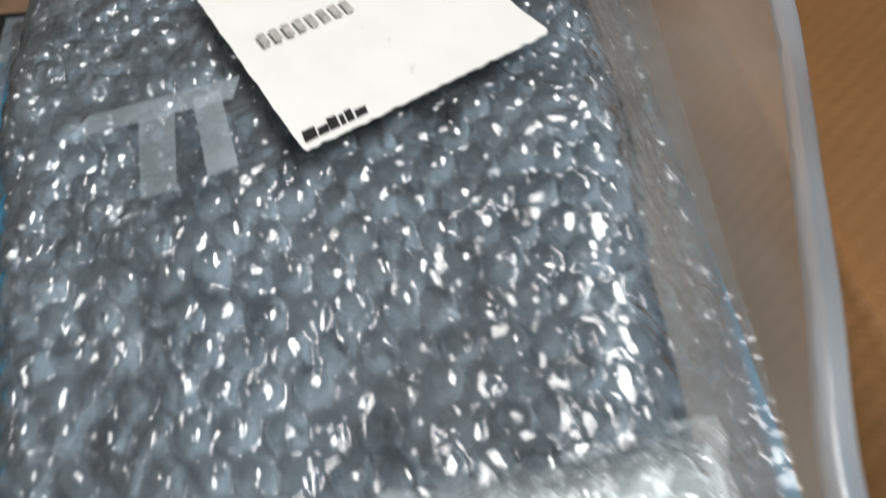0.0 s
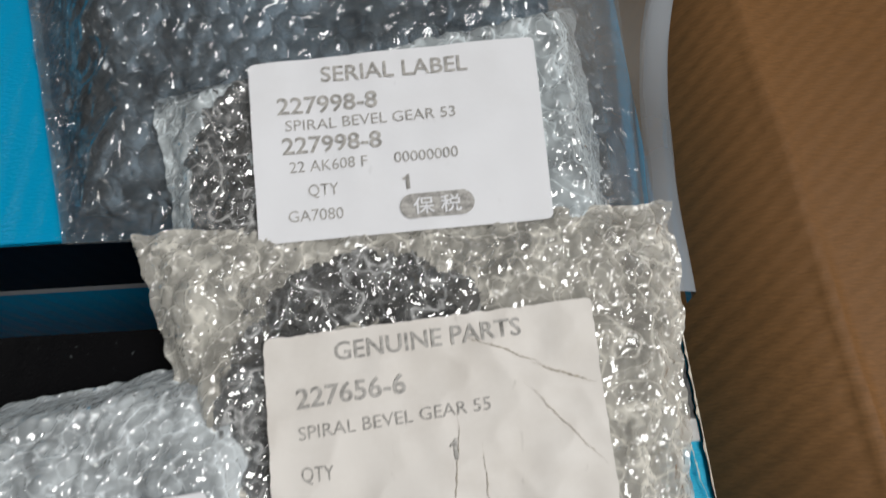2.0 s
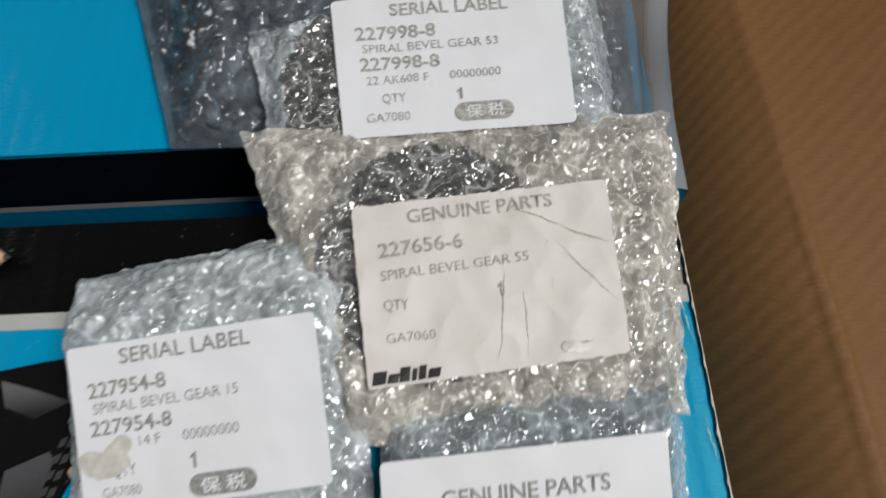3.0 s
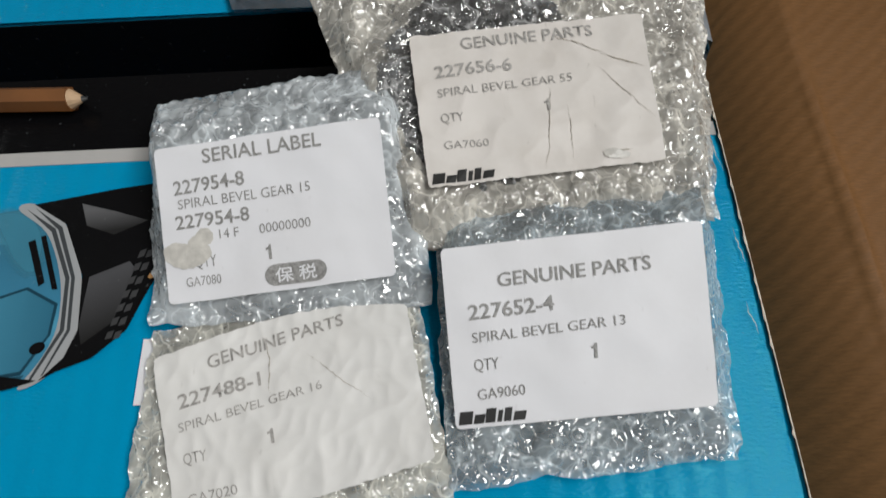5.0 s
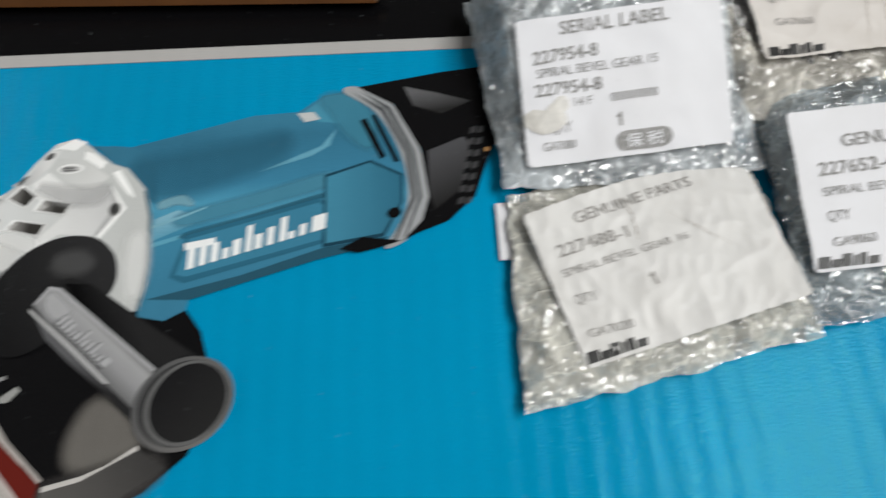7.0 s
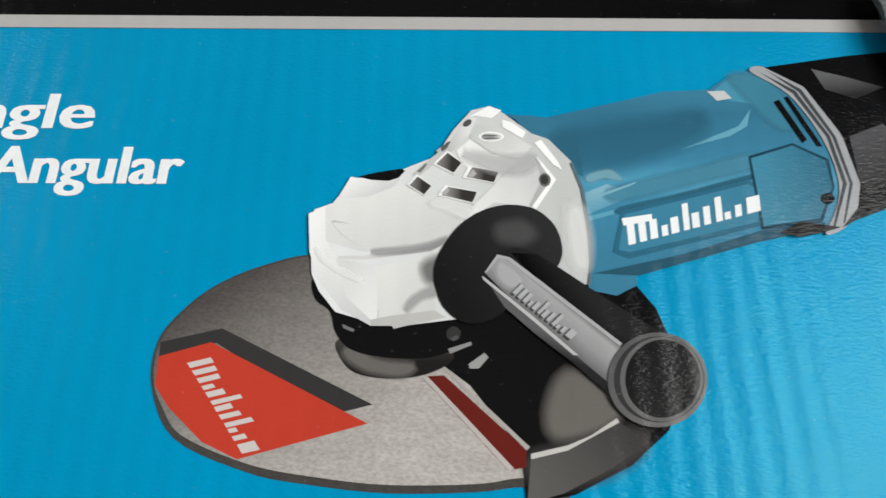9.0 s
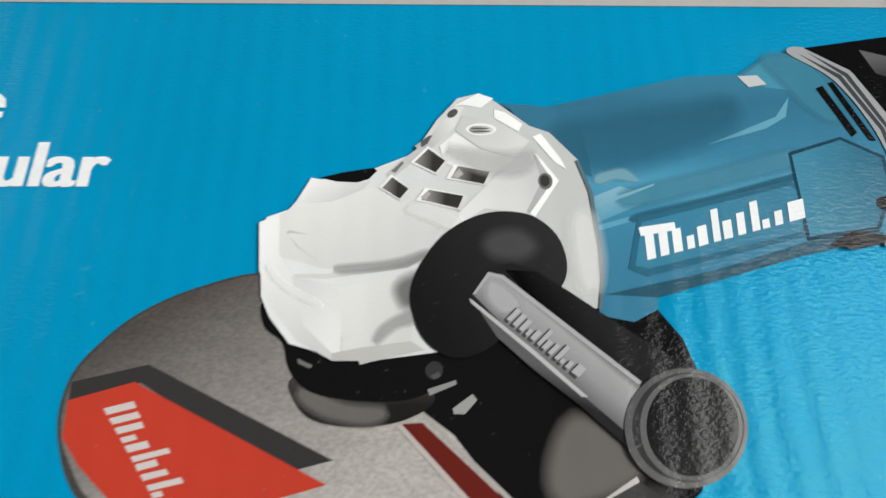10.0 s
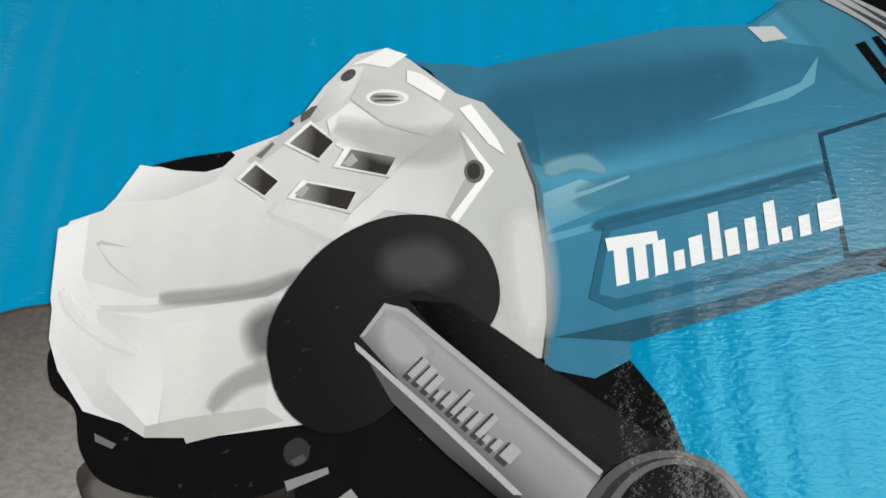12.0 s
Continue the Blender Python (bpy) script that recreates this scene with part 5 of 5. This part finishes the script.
# each line of a label: text, left end and right end of its base line across and down the label, height, weight
BOLD, HEAVY, LIGHT = 0.010, 0.014, -0.004
S8_LINES = [("SERIAL LABEL", 0.250, 0.150, 0.760, 0.163, 0.090, BOLD), ("227998-8", 0.093, 0.316, 0.438, 0.323, 0.094, HEAVY), ("SPIRAL BEVEL GEAR 53", 0.118, 0.414, 0.703, 0.418, 0.059, LIGHT),
            ("227998-8", 0.101, 0.539, 0.442, 0.547, 0.090, HEAVY), ("22 AK608 F", 0.122, 0.643, 0.388, 0.647, 0.059, LIGHT), ("00000000", 0.481, 0.643, 0.699, 0.641, 0.056, LIGHT),
            ("QTY", 0.181, 0.776, 0.283, 0.777, 0.062, LIGHT), ("1", 0.503, 0.785, 0.526, 0.785, 0.077, BOLD), ("GA7080", 0.108, 0.901, 0.294, 0.904, 0.058, LIGHT)]
S4_LINES = [("SERIAL LABEL", 0.209, 0.130, 0.733, 0.131, 0.089, BOLD), ("227954-8", 0.069, 0.307, 0.381, 0.300, 0.087, HEAVY), ("SPIRAL BEVEL GEAR 15", 0.082, 0.402, 0.664, 0.399, 0.062, LIGHT),
            ("227954-8", 0.065, 0.531, 0.387, 0.528, 0.087, HEAVY), ("14 F", 0.248, 0.619, 0.332, 0.619, 0.058, LIGHT), ("00000000", 0.425, 0.624, 0.651, 0.625, 0.061, LIGHT),
            ("QTY", 0.130, 0.785, 0.223, 0.787, 0.073, LIGHT), ("1", 0.443, 0.794, 0.467, 0.795, 0.094, BOLD), ("GA7080", 0.084, 0.901, 0.235, 0.901, 0.060, LIGHT)]
N4_LINES = [("GENUINE PARTS", 0.207, 0.251, 0.792, 0.246, 0.079, BOLD), ("227652-4", 0.086, 0.422, 0.414, 0.412, 0.084, HEAVY), ("SPIRAL BEVEL GEAR 13", 0.092, 0.547, 0.678, 0.533, 0.054, LIGHT),
            ("QTY", 0.092, 0.701, 0.186, 0.700, 0.063, LIGHT), ("1", 0.541, 0.695, 0.564, 0.695, 0.081, BOLD), ("GA9060", 0.096, 0.857, 0.278, 0.850, 0.056, LIGHT)]
F1_LINES = [("GENUINE PARTS", 0.201, 0.133, 0.743, 0.047, 0.079, BOLD), ("227488-1", 0.074, 0.328, 0.393, 0.301, 0.082, HEAVY), ("SPIRAL BEVEL GEAR 16", 0.060, 0.455, 0.622, 0.415, 0.051, LIGHT),
            ("QTY", 0.063, 0.633, 0.152, 0.638, 0.061, LIGHT), ("1", 0.391, 0.647, 0.414, 0.650, 0.084, BOLD), ("GA7020", 0.060, 0.840, 0.249, 0.857, 0.052, LIGHT)]
G6_LINES = [("GENUINE PARTS", 0.212, 0.132, 0.777, 0.125, 0.079, BOLD), ("227656-6", 0.088, 0.313, 0.415, 0.305, 0.083, HEAVY), ("SPIRAL BEVEL GEAR 55", 0.088, 0.440, 0.659, 0.424, 0.053, LIGHT),
            ("QTY", 0.089, 0.604, 0.183, 0.612, 0.058, LIGHT), ("1", 0.526, 0.605, 0.547, 0.604, 0.081, BOLD), ("GA7060", 0.087, 0.779, 0.272, 0.781, 0.050, LIGHT)]
PILL_S8 = ("\u4fdd \u7a0e", 0.486, 0.739, 0.877, 0.063)
PILL_S4 = ("\u4fdd \u7a0e", 0.430, 0.701, 0.902, 0.068)
S8 = [(-0.0390, 0.0480, 0.031), (0.0400, 0.0532, 0.029), (0.0400, -0.0008, 0.025), (-0.0340, -0.0038, 0.026)]
G6 = [(-0.0310, -0.0280, 0.027), (0.0460, -0.0220, 0.026), (0.0478, -0.0732, 0.018), (-0.0262, -0.0812, 0.021)]
S4 = [(-0.1082, -0.0680, 0.028), (-0.0402, -0.0602, 0.029), (-0.0372, -0.1045, 0.0095), (-0.1058, -0.1110, 0.0095)]
N4 = [(-0.0234, -0.1000, 0.018), (0.0538, -0.0948, 0.019), (0.0512, -0.1468, 0.0105), (-0.0210, -0.1500, 0.0062)]
F1 = [(-0.1092, -0.1268, 0.0085), (-0.0345, -0.1130, 0.0075), (-0.0268, -0.1578, 0.0120), (-0.0952, -0.1758, 0.0085)]
GROUP = "labelled gear packets"

packet = thing("parts_packet", "clear bubble-film packet holding a gear, white printed label", "packet", GROUP)
make_gear(packet, -0.018, 0.018, 0.011, 0.036, 53, 0.0105, 0.08)
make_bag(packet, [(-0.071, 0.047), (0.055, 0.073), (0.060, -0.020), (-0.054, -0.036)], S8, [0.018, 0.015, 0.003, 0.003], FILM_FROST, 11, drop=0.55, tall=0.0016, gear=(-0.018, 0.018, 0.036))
make_label(packet, S8, PAPER_NEW, INK_PALE, S8_LINES, (0.0004, 3), PILL_S8)

packet = thing("parts_packet", "yellowed oily bubble-film packet, creased genuine-parts label", "packet", GROUP)
make_gear(packet, -0.006, -0.043, 0.0095, 0.0335, 55, 0.009, 0.14)
make_bag(packet, [(-0.068, 0.002), (0.071, 0.003), (0.064, -0.090), (-0.034, -0.095)], G6, [0.022, 0.020, 0.006, 0.004], FILM_OILY, 23, crushed=0.4, tall=0.0016, drop=0.2, gear=(-0.006, -0.043, 0.0335))
old = make_label(packet, G6, PAPER_OLD, INK_PALE, G6_LINES, (0.0006, 7), None, (0.017, 0.270, 0.983, 0.068), 0.0003)
for k, (a, b, c, d, w) in enumerate([(0.60, 0.10, 0.80, 0.25, 0.00022), (0.80, 0.25, 0.99, 0.36, 0.00030), (0.56, 0.42, 0.49, 0.97, 0.00014), (0.62, 0.55, 0.60, 0.93, 0.00012), (0.76, 0.33, 0.97, 0.70, 0.00014), (0.74, 0.93, 0.86, 0.90, 0.0004)]):
    label_crease(old, G6, (0.0006, 7), a, b, c, d, 200 + k, w, GRIME)

OLD_LABEL = old
packet = thing("parts_packet", "milky bubble-film packet with small gear, serial label", "packet", GROUP)
make_gear(packet, -0.072, -0.078, 0.003, 0.016, 15, 0.008)
make_bag(packet, [(-0.122, -0.040), (-0.030, -0.026), (-0.026, -0.113), (-0.113, -0.117)], S4, [0.006, 0.010, 0.003, 0.003], FILM_MILKY, 31, crushed=0.9, tall=0.0008)
oily = make_label(packet, S4, PAPER_NEW, INK, S4_LINES, (0.0004, 12), PILL_S4)



def smudge(label, corners, relief, u, v, ru, rv, seed):
    """An irregular oily stain on a label."""
    a, k = np.meshgrid(np.linspace(0, 2 * np.pi, 40), np.linspace(0.02, 1, 6))
    rim = 1 + 0.22 * np.sin(2 * a + seed) + 0.10 * np.sin(3 * a + 2 * seed) + 0.03 * np.sin(11 * a)
    U, V = u + ru * k * rim * np.cos(a), v + rv * k * rim * np.sin(a)
    P = bilinear(corners, U, V)
    part("oil_stain", sheet(P[..., 0], P[..., 1], P[..., 2] + label_height(relief, U, V) + 0.00038), STAIN, label, "greyish oil stain")


smudge(OLD_LABEL, G6, (0.0006, 7), 0.79, 0.93, 0.05, 0.035, 0.4)
smudge(oily, S4, (0.0004, 12), 0.10, 0.70, 0.085, 0.10, 1.3)
smudge(oily, S4, (0.0004, 12), 0.17, 0.61, 0.05, 0.06, 2.9)

packet = thing("parts_packet", "bubble-film packet lying on the blue lid, genuine-parts label", "packet", GROUP)
make_gear(packet, 0.012, -0.125, 0.002, 0.014, 13, 0.006)
make_bag(packet, [(-0.026, -0.034), (0.069, -0.034), (0.057, -0.160), (-0.024, -0.166)], N4, [0.003, 0.003, 0.0015, 0.0015], FILM_CLEAR, 43, drop=0.85, tall=0.0016)
make_label(packet, N4, PAPER_NEW, INK, N4_LINES, (0.00044, 21), None, (0.012, 0.268, 0.980, 0.068))

packet = thing("parts_packet", "crumpled bubble-film packet on the blue lid, wrinkled label", "packet", GROUP)
make_gear(packet, -0.068, -0.145, 0.0015, 0.014, 16, 0.004)
make_bag(packet, [(-0.113, -0.117), (-0.031, -0.109), (-0.022, -0.169), (-0.114, -0.187)], F1, [0.0015, 0.0015, 0.0015, 0.0015], FILM_CREAM, 57, crushed=0.7, tall=0.0014)
old = make_label(packet, F1, PAPER_MID, INK_PALE, F1_LINES, (0.0012, 33), None, (0.010, 0.267, 0.978, 0.066), 0.0003, 0.10)
for k, (a, b, c, d, w) in enumerate([(0.44, 0.02, 0.42, 0.36, 0.00016), (0.58, 0.18, 0.80, 0.55, 0.00010)]):
    label_crease(old, F1, (0.0012, 33), a, b, c, d, 220 + k, w, GRIME)

# ---- the large plastic bag on the far box ----
big = thing("plastic_bag", "large clear plastic bag with bubble-wrapped goods, small white label", "bag")
KL = [(-0.0710, 0.1945, 0.051), (-0.0138, 0.2304, 0.051), (0.0298, 0.1585, 0.050), (-0.0270, 0.1220, 0.049)]


def big_bag():
    quad = [(-0.184, 0.262), (0.085, 0.262), (0.070, 0.006), (-0.101, 0.010)]
    n, m = 330, 350
    U, V = np.meshgrid(np.linspace(0, 1, n), np.linspace(0, 1, m))
    P = bilinear([(*c, 0.001) for c in quad], U, V)
    X, Y = P[..., 0], P[..., 1]
    rim = np.minimum(np.minimum(U, 1 - U) * 0.20, np.minimum(V, 1 - V) * 0.25)
    w = smooth01((rim - 0.008) / 0.03)
    body = 0.004 + 0.011 * w + 0.023 * w * smooth01((Y - 0.05) / 0.10) + 0.0025 * fbm(X, Y, 0.09, 71, 2) * w
    Z = body + 0.0050 * bubbles(X, Y, 0.0093, 4.0, 0.15) * smooth01((rim - 0.005) / 0.008)
    ob = part("bubble_wrap", sheet(X, Y, Z), FILM_BLUE, big, "clear bubble wrap with round bubbles")
    s = 2
    Xs = X + 0.003 * fbm(X, Y, 0.05, 72, 2) * np.clip(1 - rim / 0.01, 0, 1)
    Zs = np.maximum(body + 0.0056 + 0.0014 * fbm(X, Y, 0.05, 75, 3) * w, 0.0025) * (0.25 + 0.75 * smooth01(rim / 0.02)) + 0.001
    ob = part("outer_film", sheet(Xs[::s, ::s], Y[::s, ::s], Zs[::s, ::s]), FILM_BAG, big, "thin clear outer bag")
    part("back_film", sheet(X[::6, ::6], Y[::6, ::6], 0.0016 + 0 * X[::6, ::6]), FILM_BAG, big)
    inner = (slice(10, -10, 3), slice(16, -16, 3))
    part("inner_wrap", sheet(X[inner], Y[inner], np.maximum(body[inner] - 0.006, 0.0028) + 0.002 * bubbles(X[inner], Y[inner], 0.0093, 9.0, 0.3)), FILM_INNER, big, "second grey layer of bubble wrap")


big_bag()


def folded_side():
    """The bag's smooth side fold, which hangs over the end of the box and rises with the goods."""
    ys = np.linspace(-0.0155, 0.262, 90)
    knots = (-0.016, 0.04, 0.065, 0.095, 0.125, 0.20, 0.262)
    xe = np.interp(ys, knots, (0.0805, 0.0845, 0.0870, 0.0970, 0.1035, 0.1220, 0.1350))
    ze = np.interp(ys, knots, (0.001, 0.001, 0.002, 0.005, 0.008, 0.014, 0.018))
    xe, ze = (np.convolve(np.pad(q, 6, "edge"), np.ones(13) / 13, "valid") for q in (xe, ze))
    s = np.linspace(0, 1, 16)
    S, Y = np.meshgrid(s, ys)
    E, T = xe[:, None], ze[:, None]
    X = E - 0.0105 * (1 - S) + 0.0006 * fbm(Y, S * 0.01, 0.08, 81, 2)
    Z = T + 0.0022 * np.sin(S * math.pi) ** 0.6 + 0.002 * (1 - S) - 0.010 * smooth01((S - 0.86) / 0.14)
    s2, y2 = np.meshgrid(np.linspace(0, 1, 60), np.linspace(-0.012, 0.262, 140))
    e2, t2 = np.interp(y2, ys, xe), np.interp(y2, ys, ze)
    left = 0.046 + 0.012 * smooth01((0.03 - y2) / 0.04)
    x2 = left + (e2 - 0.009 - left) * s2
    z2 = np.maximum(t2 + 0.003 + 0.020 * (1 - s2) ** 1.3 * smooth01((y2 + 0.012) / 0.04) + 0.0012 * fbm(x2, y2, 0.05, 86, 2), 0.0035)
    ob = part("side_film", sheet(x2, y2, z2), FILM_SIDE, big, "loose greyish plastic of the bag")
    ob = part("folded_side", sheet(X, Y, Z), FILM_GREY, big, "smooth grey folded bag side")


folded_side()
kl = make_label(big, KL, PAPER_MID, INK_PALE, [], (0.0003, 63), None, (0.02, 0.25, 0.975, 0.045), 0.0003)
for k in range(8):
    u0 = 0.10 + 0.05 * k
    q = bilinear(KL, [u0, u0 + 0.03, u0 + 0.03, u0], [0.55, 0.55, 0.48, 0.48])
    bm = bmesh.new()
    bm.faces.new([bm.verts.new((*c[:2], c[2] + 0.0009)) for c in q])
    part("print_bar", bm, INK_PALE, kl)


tape(big, [(-0.0824, 0.1314), (-0.0807, 0.1392), (-0.0469, 0.1514), (-0.0469, 0.1427)], 0.0480)
tape(big, [(-0.0677, 0.1366), (-0.0599, 0.1392), (-0.053, 0.1141), (-0.0599, 0.1115)], 0.0483)
tape(big, [(-0.0564, 0.1427), (-0.0504, 0.1453), (-0.0408, 0.1193), (-0.0469, 0.1167)], 0.0486)

# ---- white paper slip under the crumpled packet ----
slip = thing("paper_slip", "small torn white paper slip under a packet", "paper")
bm = block((-0.1165, -0.139, 0.0012), (-0.096, -0.119, 0.0015))
part("sheet", bm, PAPER_NEW, slip)


# ---- pencil on the black band ----
def pencil():
    p = thing("pencil", "orange-brown wooden pencil lying on the black band", "pencil")
    r, tip, end, y0, y1, z = 0.0046, -0.1492, -0.345, -0.0300, -0.0225, 0.0052

    def spindle(x0, x1, r0, r1, mat, name, sides=6):
        bm = bmesh.new()
        rings = []
        for x, rad in ((x0, r0), (x1, r1)):
            y = y0 + (y1 - y0) * (x - tip) / (end - tip)
            rings.append([bm.verts.new((x, y + rad * math.cos(2 * math.pi * i / sides + 0.26), z + rad * math.sin(2 * math.pi * i / sides + 0.26))) for i in range(sides)])
        for i in range(sides):
            bm.faces.new((rings[0][i], rings[0][(i + 1) % sides], rings[1][(i + 1) % sides], rings[1][i]))
        bm.faces.new(rings[0])
        bm.faces.new(rings[1][::-1])
        bmesh.ops.recalc_face_normals(bm, faces=bm.faces[:])
        part(name, bm, mat, p)

    spindle(-0.1550, end, r, r, WOOD_PENCIL, "shaft")
    spindle(-0.1510, -0.1550, 0.0012, r * 0.8, WOOD_BARE, "sharpened_cone", 12)
    spindle(tip, -0.1510, 0.0003, 0.0012, LEAD, "lead", 8)


pencil()


# ---- brown carton beside the boxes ----
def brown_carton():
    c = thing("cardboard_carton", "brown corrugated cardboard carton with a creased flap", "carton")
    x0, x1, y0, y1 = 0.086, 0.46, -0.40, 0.52
    part("body", block((x0, y0, BENCH_TOP), (x1, y1, -0.155), 0.003), KRAFT, c)
    U, V = np.meshgrid(np.linspace(x0, x1, 120), np.linspace(y0, y1, 120))
    fold = 0.1575 - 0.012 * V + 0.0012 * fbm(V, V * 0, 0.09, 93, 2)
    d = U - fold
    down = np.clip(-d, 0, 0.08)
    Z = -0.063 - np.minimum(0.32 * down + 13.4 * down**2, 0.104) + 0.0030 * np.exp(-((d / 0.0014) ** 2)) + 0.02 * smooth01(d / 0.2) + 0.0012 * fbm(U, V, 0.12, 91, 2)
    part("flap", sheet(U, V, Z), KRAFT, c, "brown flap with a fold line")


brown_carton()
